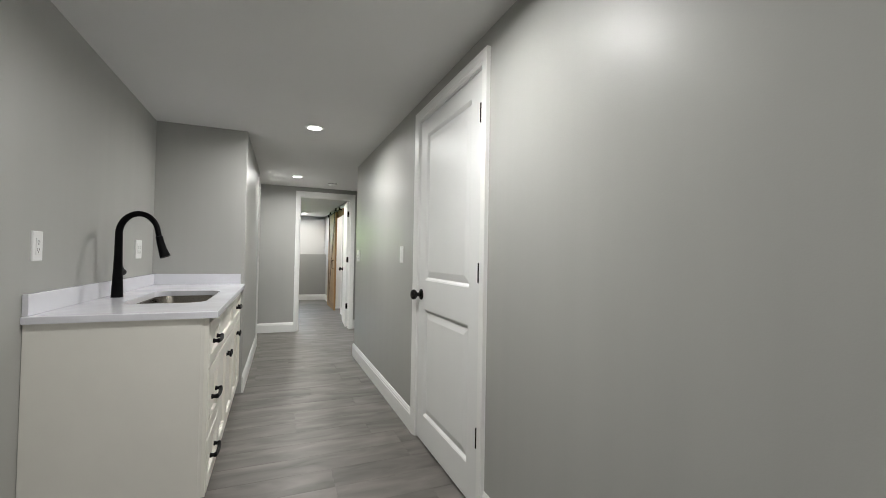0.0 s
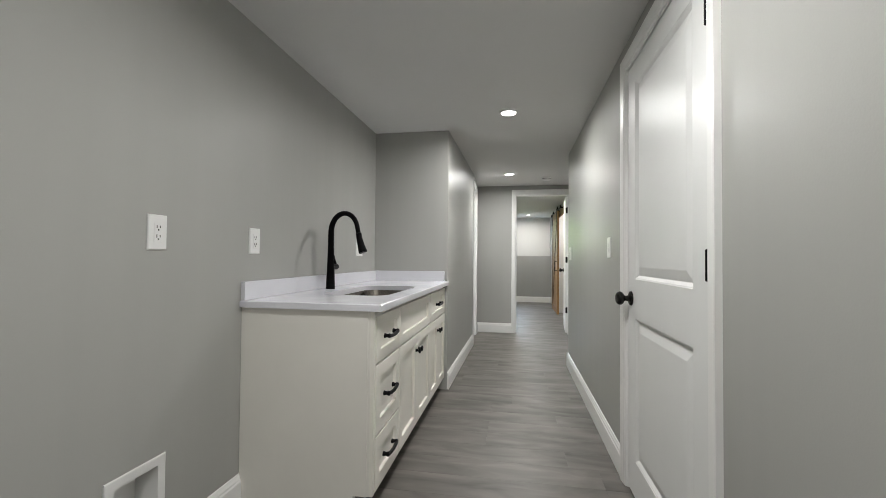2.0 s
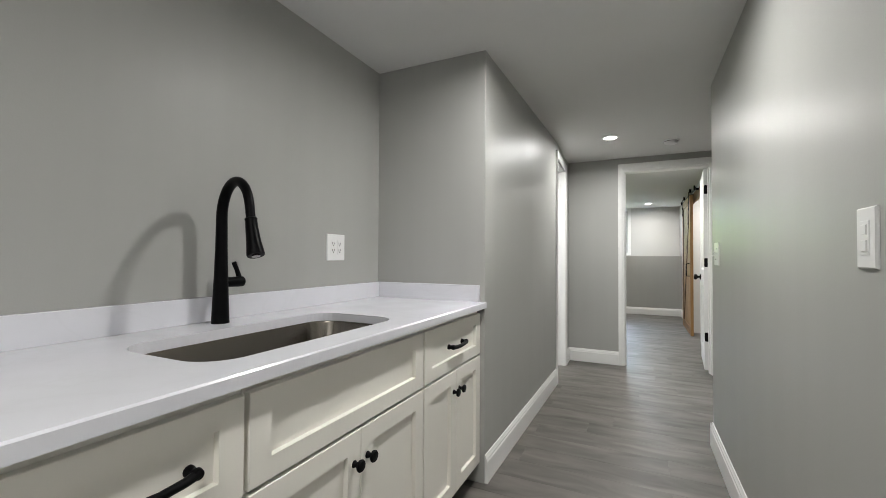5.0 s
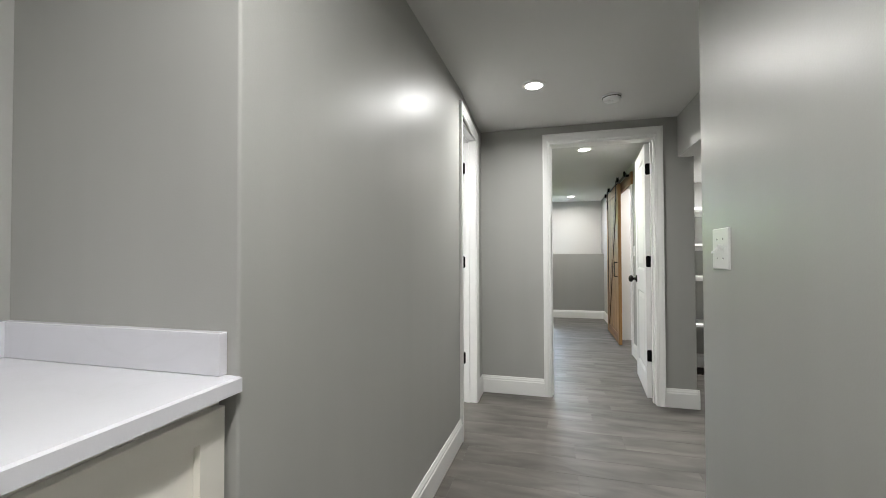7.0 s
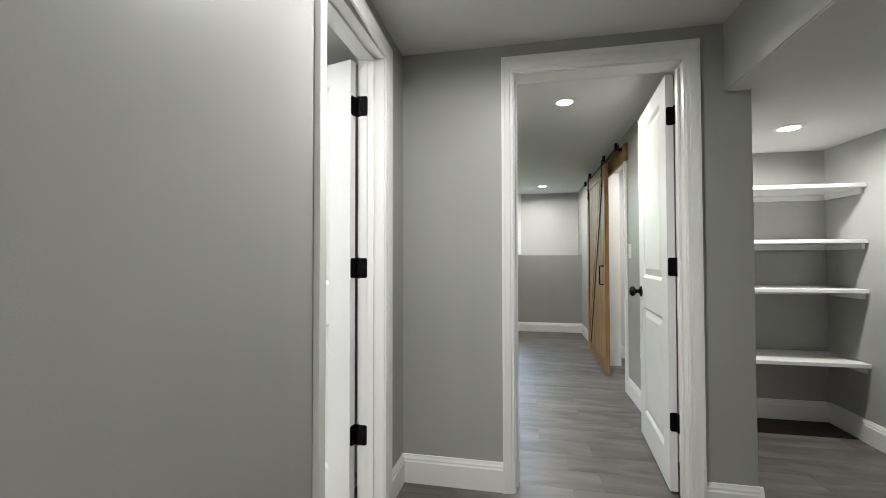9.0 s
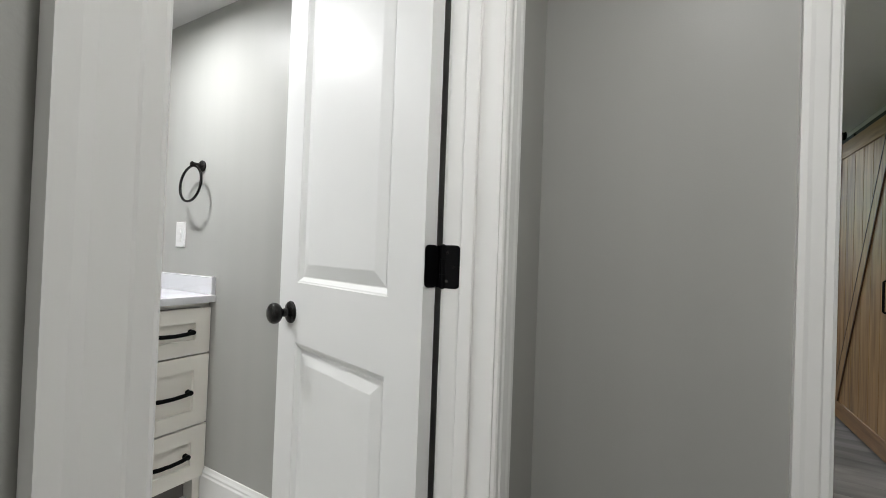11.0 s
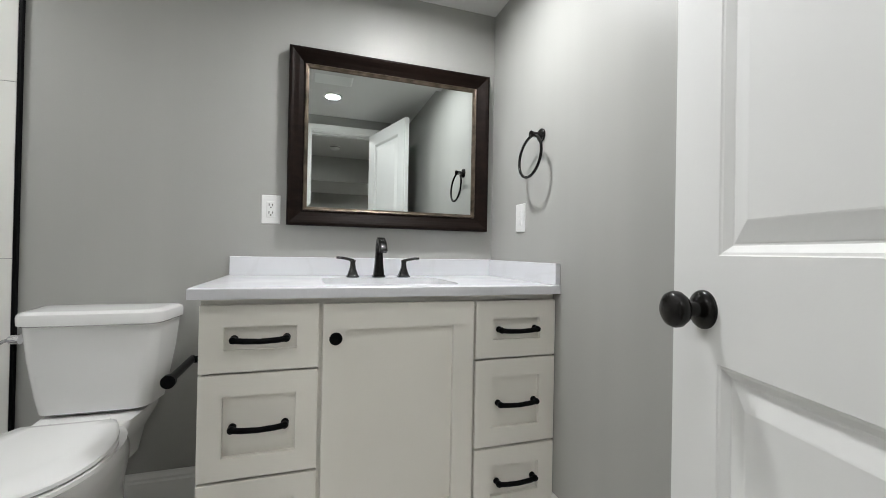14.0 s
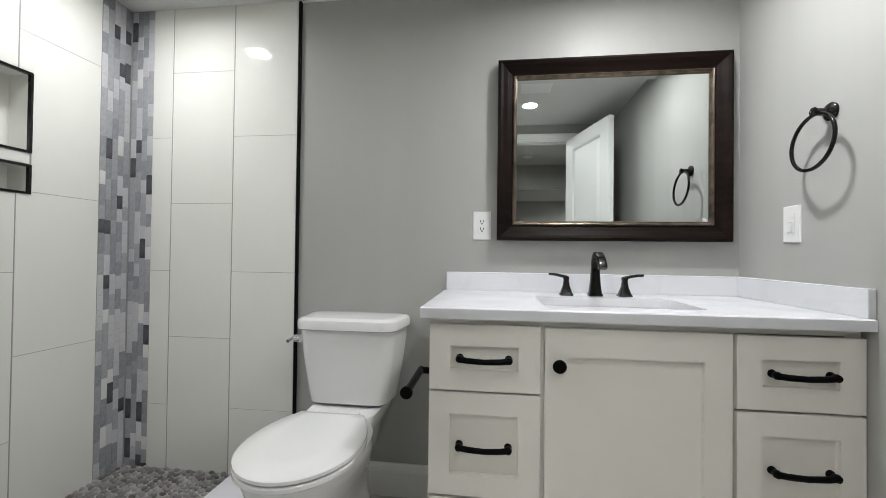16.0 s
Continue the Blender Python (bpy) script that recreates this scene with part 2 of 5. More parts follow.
M_GAP = material("plank_joint", (0.105, 0.098, 0.09), 0.7)
M_BARN = grain_material("stained_pine", (0.14, 0.065, 0.02), (0.42, 0.24, 0.088), 2, 0.52, 12, 2.0, 0.2, knots=True)
M_BARN_H = grain_material("stained_pine_board", (0.11, 0.05, 0.015), (0.34, 0.175, 0.06), 1, 0.52, 12, 2.0, 0.2, knots=True)
M_BARN_DARK = grain_material("walnut_stained_brace", (0.035, 0.016, 0.008), (0.11, 0.05, 0.022), 2, 0.45, 12, 2.0, 0.2)
M_DARKSTRIP = material("dark_floor_strip", (0.04, 0.028, 0.022), 0.7, spread=0.3, scale=20)
M_GLASS = glass_material("window_glass")
M_GARDEN = foliage_backdrop_material()
M_RUBBER = material("charcoal_gasket", (0.02, 0.02, 0.02), 0.6)
MOSAIC = [
    stone_material("mosaic_pale_stone", (0.58, 0.58, 0.60), (0.38, 0.38, 0.4), 0.25, 0.4, 18),
    stone_material("mosaic_mid_stone", (0.36, 0.365, 0.385), (0.22, 0.22, 0.24), 0.3, 0.5, 14),
    stone_material("mosaic_blue_grey_stone", (0.25, 0.26, 0.285), (0.42, 0.42, 0.44), 0.3, 0.5, 12),
    material("mosaic_charcoal_glass", (0.085, 0.087, 0.095), 0.12, spread=0.3, scale=20),
    material("mosaic_white_stone", (0.70, 0.70, 0.69), 0.25, spread=0.06, scale=20),
]

# ---- builders ----
FRAME_OF = {}


def thing(name, label, category, at=(0, 0, 0), turn=0.0, group="", kind=""):
    """An empty at a thing's base that holds its parts."""
    e = new(name)
    e.empty_display_size = 0.1
    m = pose(at[0], at[1], at[2], 0, 0, turn)
    e.matrix_basis = m
    FRAME_OF[e.name] = m
    return tagged(e, label, category, group, kind)


def mesh_of(name, bm, mat, smooth=False):
    bmesh.ops.recalc_face_normals(bm, faces=bm.faces)
    me = bpy.data.meshes.new(name)
    bm.to_mesh(me)
    bm.free()
    me.materials.append(mat)
    if smooth:
        me.polygons.foreach_set("use_smooth", [True] * len(me.polygons))
        me.set_sharp_from_angle(angle=radians(38))
    return me


def part(name, bm, mat, parent, label="", local=False, smooth=False):
    """One mesh under a thing or part; built in world metres, or in the thing's own frame if local."""
    m = FRAME_OF[parent.name]
    if not local:
        bm.transform(m.inverted())
    ob = new(name, mesh_of(name, bm, mat, smooth))
    ob.parent = parent
    FRAME_OF[ob.name] = m
    return tagged(ob, label)


def solid(name, bm, mat, label="", category="", group="", kind="", smooth=False):
    """A thing that is a single mesh."""
    ob = new(name, mesh_of(name, bm, mat, smooth))
    FRAME_OF[ob.name] = Matrix()
    return tagged(ob, label, category, group, kind)


def box(bm, x0, x1, y0, y1, z0, z1, bevel=0.0, segs=1):
    v = [bm.verts.new((x, y, z)) for x in (x0, x1) for y in (y0, y1) for z in (z0, z1)]
    fs = [bm.faces.new([v[i] for i in q]) for q in ((0, 1, 3, 2), (4, 6, 7, 5), (0, 4, 5, 1), (2, 3, 7, 6), (0, 2, 6, 4), (1, 5, 7, 3))]
    if bevel:
        es = list({e for f in fs for e in f.edges})
        bmesh.ops.bevel(bm, geom=es, offset=bevel, segments=segs, affect="EDGES", profile=0.5)
    return bm


def boxes(*rows, bevel=0.0):
    bm = bmesh.new()
    for r in rows:
        box(bm, *r, bevel=bevel)
    return bm


def loft(bm, rings, cap=True):
    """Skins closed rings of equal count."""
    vs = [[bm.verts.new(p) for p in r] for r in rings]
    n = len(vs[0])
    for a, b in zip(vs, vs[1:]):
        for i in range(n):
            bm.faces.new((a[i], a[(i + 1) % n], b[(i + 1) % n], b[i]))
    if cap:
        bm.faces.new(vs[0][::-1])
        bm.faces.new(vs[-1])
    return bm


def tube(bm, pts, radii, n=16):
    """A round rod along points, its radius given point by point."""
    pts = [Vector(p) for p in pts]
    if not isinstance(radii, (list, tuple)):
        radii = [radii] * len(pts)
    rings, side = [], None
    for i, p in enumerate(pts):
        d = (pts[min(i + 1, len(pts) - 1)] - pts[max(i - 1, 0)]).normalized()
        if side is None:
            side = d.orthogonal().normalized()
        side = (side - d * side.dot(d)).normalized()
        up = d.cross(side)
        rings.append([p + (side * math.cos(a) + up * math.sin(a)) * radii[i] for a in (2 * math.pi * k / n for k in range(n))])
    return loft(bm, rings)


def _turned(bm, base, axis, profile, n):
    s = axis.orthogonal().normalized()
    u = axis.cross(s)
    rings = [[base + axis * d + (s * math.cos(a) + u * math.sin(a)) * max(r, 1e-4) for a in (2 * math.pi * k / n for k in range(n))] for d, r in profile]
    return loft(bm, rings)


def nested(bm, u0, u1, v0, v1, loops, to3d, cap_first=True, cap_last=True):
    """Rectangles one within another, each (inset, height), skinned: fronts, plates, frames."""
    vs = []
    for ins, w in loops:
        vs.append([bm.verts.new(to3d(u, v, w)) for u, v in ((u0 + ins, v0 + ins), (u1 - ins, v0 + ins), (u1 - ins, v1 - ins), (u0 + ins, v1 - ins))])
    for a, b in zip(vs, vs[1:]):
        for i in range(4):
            bm.faces.new((a[i], a[(i + 1) % 4], b[(i + 1) % 4], b[i]))
    if cap_first:
        bm.faces.new(vs[0][::-1])
    if cap_last:
        bm.faces.new(vs[-1])
    return bm


def facing(direction, at):
    """Maps (along the wall, up, out of the wall) to the world for a surface that faces a direction."""
    if direction == "+x":
        return lambda u, v, w: (at + w, u, v)
    if direction == "-x":
        return lambda u, v, w: (at - w, u, v)
    if direction == "+y":
        return lambda u, v, w: (u, at + w, v)
    return lambda u, v, w: (u, at - w, v)


# ---- trim ----
BASE_PROFILE = ((0, 0), (0.015, 0), (0.015, 0.105), (0.011, 0.112), (0.011, 0.120), (0.007, 0.128), (0.004, 0.138), (0, 0.14))


def profile_run(bm, prof, p0, p1, out):
    """Sweeps a (out, up) profile straight from p0 to p1 along a floor line."""
    p0, p1, out = Vector(p0), Vector(p1), Vector(out)
    loft(bm, [[p + out * o + Vector((0, 0, z)) for o, z in prof] for p in (p0, p1)])
    return bm


def baseboard(p0, p1, out):
    return solid("baseboard", profile_run(bmesh.new(), BASE_PROFILE, (*p0, 0.001), (*p1, 0.001), (*out, 0)), M_TRIM,
                 "white moulded wooden baseboard along the wall", "baseboard", kind="structure")


CASE_W = 0.062
CASE_PROFILE = ((0.0, 0.009), (0.004, 0.012), (0.016, 0.012), (0.02, 0.015), (0.042, 0.017), (0.05, 0.019), (0.062, 0.019))


def casing_set(parent, u0, u1, top, to3d, lean=0.0, side_w=1.0, head_w=1.0):
    """Three mitred mouldings round an opening u0..u1, up to top; w runs out of the wall."""
    r = 0.005
    pr = [(0.0, 0.0)] + list(CASE_PROFILE) + [(0.062, 0.0)]
    for side, s, d in ((u0 - r, -0.88 if lean else -1, lean), (u1 + r, 1, 0.0)):
        bm = bmesh.new()
        loft(bm, [[to3d(side + s * o * side_w, 0.001, w + d) for o, w in pr], [to3d(side + s * o * side_w, top + r + o * head_w, w + d) for o, w in pr]])
        part("casing", bm, M_TRIM, parent)
    bm = bmesh.new()
    loft(bm, [[to3d(u0 - r - o * side_w, top + r + o * head_w, w + lean) for o, w in pr], [to3d(u1 + r + o * side_w, top + r + o * head_w, w) for o, w in pr]])
    part("head_casing", bm, M_TRIM, parent)


# ---- doors ----


def panel_door_leaf(bm, width, height, thick, stile=0.118):
    """A moulded two-panel leaf from x 0 to width, y 0 to thick, z 0 to height, both faces moulded."""
    rows = ((0.0, None), (0.165, 1), (0.818, None), (0.999, 1), (height - 0.1, None))
    for face in (0, 1):
        to3d = (lambda u, v, w: (u, -w, v)) if face == 0 else (lambda u, v, w: (u, thick + w, v))

        def quad(a, b, c, d):
            bm.faces.new([bm.verts.new(to3d(u, v, 0)) for u, v in ((a, b), (c, b), (c, d), (a, d))])
        quad(0, 0, stile, height)
        quad(width - stile, 0, width, height)
        for i, (z, kind) in enumerate(rows):
            z1 = rows[i + 1][0] if i + 1 < len(rows) else height
            if kind:
                nested(bm, stile, width - stile, z, z1,
                       ((0, 0), (0.002, -0.002), (0.006, -0.003), (0.017, -0.012), (0.020, -0.012), (0.022, -0.011), (0.054, -0.003), (0.057, -0.0025)), to3d, cap_first=False)
            else:
                quad(stile, z, width - stile, z1)
    for q in (((0, 0, 0), (width, 0, 0), (width, thick, 0), (0, thick, 0)), ((0, 0, height), (width, 0, height), (width, thick, height), (0, thick, height)),
              ((0, 0, 0), (0, thick, 0), (0, thick, height), (0, 0, height)), ((width, 0, 0), (width, thick, 0), (width, thick, height), (width, 0, height))):
        bm.faces.new([bm.verts.new(p) for p in q])
    bmesh.ops.remove_doubles(bm, verts=bm.verts, dist=0.0002)
    return bm


KNOB = ((0, 0.034), (0.004, 0.034), (0.008, 0.031), (0.012, 0.022), (0.015, 0.014), (0.029, 0.012), (0.034, 0.018), (0.039, 0.026), (0.047, 0.0315), (0.055, 0.032), (0.063, 0.0285), (0.069, 0.02), (0.072, 0.007))


def rounded_rect(x0, x1, y0, y1, r, n=6):
    out = []
    for cx, cy, a0 in ((x1 - r, y1 - r, 0), (x0 + r, y1 - r, 90), (x0 + r, y0 + r, 180), (x1 - r, y0 + r, 270)):
        out += [(cx + r * math.cos(radians(a0 + 90 * k / n)), cy + r * math.sin(radians(a0 + 90 * k / n))) for k in range(n + 1)]
    return out


def hinge_leaf(bm, u0, u1, v0, v1, to3d, thick=0.0022):
    """A hinge leaf with round corners."""
    return loft(bm, [[to3d(u, v, w) for u, v in rounded_rect(u0 + i, u1 - i, v0 + i, v1 - i, 0.011, 4)] for i, w in ((0, 0.0), (0, thick * 0.7), (0.0006, thick))])


def door(name, label, hinge_at, turn, width, flip=False, height=2.015, thick=0.035, hinges=(0.33, 1.075, 1.81), knob_z=0.905, gap=0.002, backset=0.06):
    """A door that hangs at hinge_at; closed it lies along its own x axis, the side at y 0 (or at thick, if flip) carries the pin."""
    d = thing(name, label, "door", (*hinge_at, 0.012), turn, kind="structure")
    off = 0.0 if not flip else -thick
    bm = panel_door_leaf(bmesh.new(), width, height, thick)
    bm.transform(Matrix.Translation((gap, off, 0)))
    part("leaf", bm, M_DOOR, d, local=True)
    for s, y in ((-1, off), (1, off + thick)):
        bm = _turned(bmesh.new(), Vector((gap + width - backset, y, knob_z)), Vector((0, s, 0)), KNOB, 24)
        part("door_knob", bm, M_BRONZE, d, "round oil-rubbed bronze knob", local=True, smooth=True)
    for z in hinges:
        hp = part("hinge", hinge_leaf(bmesh.new(), -0.004, 0.033, z - 0.045, z + 0.045, (lambda u, v, w: (gap - w, off + u, v))), M_BLACK, d, "black butt hinge", local=True)
        pin_y = -0.003 if not flip else 0.008
        if gap > 0.005:
            part("knuckle_web", box(bmesh.new(), 0.0, gap, pin_y - 0.0012, pin_y + 0.0012, z - 0.044, z + 0.044), M_BLACK, hp, local=True)
        bm = _turned(bmesh.new(), Vector((-0.001, pin_y, z - 0.047)), Vector((0, 0, 1)),
                     ((0, 0.003), (0.003, 0.008), (0.03, 0.008), (0.0305, 0.007), (0.0315, 0.008), (0.062, 0.008), (0.0625, 0.007), (0.0635, 0.008), (0.091, 0.008), (0.094, 0.003)), 12)
        part("hinge_barrel", bm, M_BLACK, hp, local=True, smooth=True)
    return d

# ---- large structure ----
WALL_L = -0.675     # hall wall behind the sink counter
BUMP = -0.03        # hall face of the bathroom wall
BUMP_Y = 3.40       # where the bathroom block begins
WALL_R = 1.07      # hall right wall
WALL_R_END = 4.385
END = 6.155         # hall end wall
BATH_X = -2.065     # bathroom mirror wall
BATH_Y = 6.197      # bathroom wall with the towel ring
SHOWER_Y = 3.505
BED_X = 1.43        # bedroom wall with the barn door
BED_Y = 10.6
T = 0.115

W = "smooth grey painted drywall"


def wall(name, *rows, label=W, corner=None, paint=None):
    """Drywall boxes; corner: the plan point of an outer edge with a rounded corner bead."""
    bm = boxes(*rows)
    if corner:
        es = [e for e in bm.edges if all(abs(v.co.x - corner[0]) < 1e-4 and abs(v.co.y - corner[1]) < 1e-4 for v in e.verts)]
        bmesh.ops.bevel(bm, geom=es, offset=0.007, segments=4, affect="EDGES", profile=0.5)
    return solid(name, bm, paint or M_WALL, label, "wall", kind="structure", smooth=bool(corner))


wall("wall_1", (WALL_L - T, WALL_L, -1.9, 1.065, 0, CEIL), (WALL_L - T, WALL_L, 1.225, BUMP_Y, 0, CEIL),
     (WALL_L - T, WALL_L, 1.065, 1.225, 0, 0.22), (WALL_L - T, WALL_L, 1.065, 1.225, 0.39, CEIL))
NX0, NX1, NZ0, NZ1, NZ2, NZ3 = -1.629, -1.27, 1.256, 1.358, 1.409, 1.70     # two niches in the shower wall
NB = BUMP_Y + 0.014
wall("wall_2", (BATH_X, NX0, NB, SHOWER_Y, 0, CEIL), (NX1, BUMP, BUMP_Y, SHOWER_Y, 0, CEIL), (BATH_X, NX1, BUMP_Y, NB, 0, CEIL), (NX0, NX1, NB, SHOWER_Y, 0, NZ0),
     (NX0, NX1, NB, SHOWER_Y, NZ1, NZ2), (NX0, NX1, NB, SHOWER_Y, NZ3, CEIL), (BATH_X - T, BATH_X, BUMP_Y, BATH_Y + T, 0, CEIL), corner=(BUMP, BUMP_Y))
DOOR_B0, DOOR_B1 = 5.254, 5.868
LEAN = 0.030        # the bathroom wall leans out a little towards its door
wall("wall_3", (BUMP - T, BUMP, SHOWER_Y, DOOR_B0 - 0.018, 0, CEIL), (BUMP - T, BUMP, DOOR_B1 + 0.018, END, 0, CEIL),
     (BUMP - T, BUMP, DOOR_B0 - 0.018, DOOR_B1 + 0.018, 2.05, CEIL))
for v in bpy.data.objects["wall_3"].data.vertices:
    if abs(v.co.y - DOOR_B0 + 0.018) < 1e-4 and abs(v.co.x - BUMP) < 1e-4:
        v.co.x += LEAN
DOOR_R0, DOOR_R1 = 1.27, 2.132
wall("wall_4", (WALL_R, WALL_R + T, -1.9, DOOR_R0 - 0.018, 0, CEIL), (WALL_R, WALL_R + T, DOOR_R1 + 0.018, WALL_R_END, 0, CEIL),
     (WALL_R, WALL_R + T, DOOR_R0 - 0.018, DOOR_R1 + 0.018, 2.05, CEIL), (WALL_R + T, 2.745, WALL_R_END - T, WALL_R_END, 0, CEIL), corner=(WALL_R, WALL_R_END))
DOOR_E0, DOOR_E1 = 0.541, 1.299
wall("wall_5", (BUMP - T, DOOR_E0 - 0.018, END, END + T, 0, CEIL), (DOOR_E1 + 0.018, 1.574, END, END + T, 0, CEIL),
     (DOOR_E0 - 0.018, DOOR_E1 + 0.018, END, END + T, 2.05, CEIL), corner=(1.574, END))
wall("wall_6", (BATH_X - T, BUMP - T, BATH_Y, BATH_Y + T, 0, CEIL))
wall("wall_7", (WALL_L - T, WALL_R + T, -1.9 - T, -1.9, 0, CEIL))
# bedroom, with its barn-door opening
OPEN0, OPEN1 = 7.85, 8.70
wall("wall_8", (BED_X, 1.566, END + T, OPEN0 - 0.018, 0, CEIL), (BED_X, 1.566, OPEN1 + 0.018, 11.2, 0, CEIL), (BED_X, 1.566, OPEN0 - 0.018, OPEN1 + 0.018, 2.05, CEIL))
WIN0, WIN1, WINZ0, WINZ1 = -0.85, 0.455, 1.26, 2.10
wall("wall_9", (-2.3, BED_X, BED_Y, 11.0, 0, 1.17), label="grey painted half-height foundation ledge wall")
wall("wall_10", (-2.3, WIN0, 11.0, 11.12, 0, CEIL), (WIN1, BED_X, 11.0, 11.12, 0, CEIL), (WIN0, WIN1, 11.0, 11.12, 0, WINZ0), (WIN0, WIN1, 11.0, 11.12, WINZ1, CEIL), label="painted drywall above the ledge, lamplight in its pale colour", paint=M_WALL_LIT)
wall("wall_11", (-2.3 - T, -2.3, BATH_Y + T, 11.12, 0, CEIL))
# small room behind the barn door and the storage nook
wall("wall_12", (1.566, 3.2, 9.07, 9.07 + T, 0, CEIL), (3.2, 3.2 + T, 7.42 + T, 9.07 + T, 0, CEIL), (1.566, 3.2, 7.42 + T, 7.45 + T, 0, CEIL), label="white painted drywall of the side room", paint=M_CEIL)
wall("wall_14", (1.566, 2.745, 7.42, 7.42 + T, 0, CEIL))
wall("wall_13", (2.63, 2.63 + T, WALL_R_END, 7.42, 0, CEIL))
wall("beam", (1.465, 1.56, WALL_R_END, END, SOFFIT, CEIL), label="grey painted drywall beam under the ceiling")


def plane_slab(name, mat, label, category, *rows):
    return solid(name, boxes(*rows), mat, label, category, kind="structure")


plane_slab("ceiling", M_CEIL, "flat pale painted drywall ceiling", "ceiling",
           (BATH_X - T, 1.566, -2.1, 11.12, CEIL, CEIL + 0.1), (-2.5, BATH_X - T, 6.1, 11.12, CEIL, CEIL + 0.1), (1.566, 3.4, -2.1, 11.12, CEIL, CEIL + 0.1))
plane_slab("soffit_ceiling", M_CEIL, "lowered pale drywall ceiling over the storage nook", "ceiling", (1.56, 2.63, WALL_R_END, 7.42, SOFFIT, SOFFIT + 0.05), (1.47, 1.56, WALL_R_END, END - 0.002, SOFFIT - 0.003, SOFFIT - 0.0005))
floor = plane_slab("floor", M_GAP, "grey wood-look vinyl plank floor", "floor", (-2.5, 3.4, -2.1, 11.12, -0.06, -0.0015))

# baseboards
baseboard((BUMP, BUMP_Y + 0.002), (BUMP + LEAN, DOOR_B0 - 0.061), (1, 0))
baseboard((BUMP, 5.938), (BUMP, END - 0.015), (1, 0))
baseboard((BUMP, END), (0.477, END), (0, -1))
baseboard((1.363, END), (1.589, END), (0, -1))
baseboard((1.574, END - 0.015), (1.574, END + T), (1, 0))
baseboard((1.566, END + T), (1.566, 7.42), (1, 0))
baseboard((WALL_R, 2.202), (WALL_R, WALL_R_END + 0.015), (-1, 0))
baseboard((WALL_R, -1.9), (WALL_R, DOOR_R0 - 0.068), (-1, 0))
baseboard((WALL_R - 0.015, WALL_R_END), (2.63, WALL_R_END), (0, 1))
baseboard((2.63, WALL_R_END + 0.015), (2.63, 7.42), (-1, 0))
baseboard((1.581, 7.42), (2.615, 7.42), (0, -1))
baseboard((WALL_L, -1.9), (WALL_L, 1.655), (1, 0))
baseboard((-2.3, BED_Y), (BED_X, BED_Y), (0, -1))
baseboard((BED_X, 6.27), (BED_X, 7.782), (-1, 0))
baseboard((BED_X, 8.768), (BED_X, BED_Y - 0.015), (-1, 0))
baseboard((1.566, 9.07), (3.2, 9.07), (0, -1))
baseboard((BATH_X, 4.375), (BATH_X, 5.05), (1, 0))
baseboard((-1.515, BATH_Y), (BUMP - T - 0.015, BATH_Y), (0, -1))

# door frames


def jamb_plate(parent, to3d, u0, u1, z):
    bm = hinge_leaf(bmesh.new(), u0, u1, z - 0.045, z + 0.045, to3d)
    hp = part("hinge_plate", bm, M_BLACK, parent, "black hinge leaf with screws")
    for dz, du in ((-0.03, 0.3), (0, 0.65), (0.03, 0.3)):
        c = to3d(u0 + (u1 - u0) * du, z + dz, 0.002)
        n = Vector(to3d(0, 0, 1)) - Vector(to3d(0, 0, 0))
        part("screw", _turned(bmesh.new(), Vector(c), n, ((0, 0.004), (0.0008, 0.0036), (0.001, 0.001)), 10), M_BRONZE, hp)


fr = thing("door_frame_1", "white painted door frame and casing of the bathroom", "door frame", (BUMP, 5.56, 0), kind="structure")
part("jamb", boxes((BUMP - T - 0.002, BUMP + LEAN + 0.002, DOOR_B0 - 0.018, DOOR_B0, 0.001, 2.032), bevel=0.001), M_TRIM, fr)
part("jamb", boxes((BUMP - T - 0.002, BUMP + 0.002, DOOR_B1, DOOR_B1 + 0.018, 0.001, 2.032), bevel=0.001), M_TRIM, fr)
part("head_jamb", boxes((BUMP - T - 0.002, BUMP + 0.002, DOOR_B0 - 0.018, DOOR_B1 + 0.018, 2.032, 2.05), bevel=0.001), M_TRIM, fr)
part("door_stop", boxes((BUMP - 0.075, BUMP - 0.045, DOOR_B1 - 0.011, DOOR_B1, 0.001, 2.021), bevel=0.002), M_TRIM, fr)
part("door_stop", boxes((BUMP - 0.075, BUMP - 0.045, DOOR_B0, DOOR_B0 + 0.011, 0.001, 2.021), bevel=0.002), M_TRIM, fr)
part("door_stop", boxes((BUMP - 0.075, BUMP - 0.045, DOOR_B0, DOOR_B1, 2.021, 2.032), bevel=0.002), M_TRIM, fr)
casing_set(fr, DOOR_B0, DOOR_B1, 2.032, facing("+x", BUMP), LEAN)
casing_set(fr, DOOR_B0, DOOR_B1, 2.032, facing("-x", BUMP - T))
for z in (0.342, 1.087, 1.822):
    jamb_plate(fr, facing("-y", DOOR_B1), BUMP - T - 0.006, BUMP - T + 0.037, z)
door("door_1", "white two-panel bathroom door standing wide open", (BUMP - T - 0.006, DOOR_B1 - 0.001), 164.9, 0.68, gap=0.018, backset=0.085)

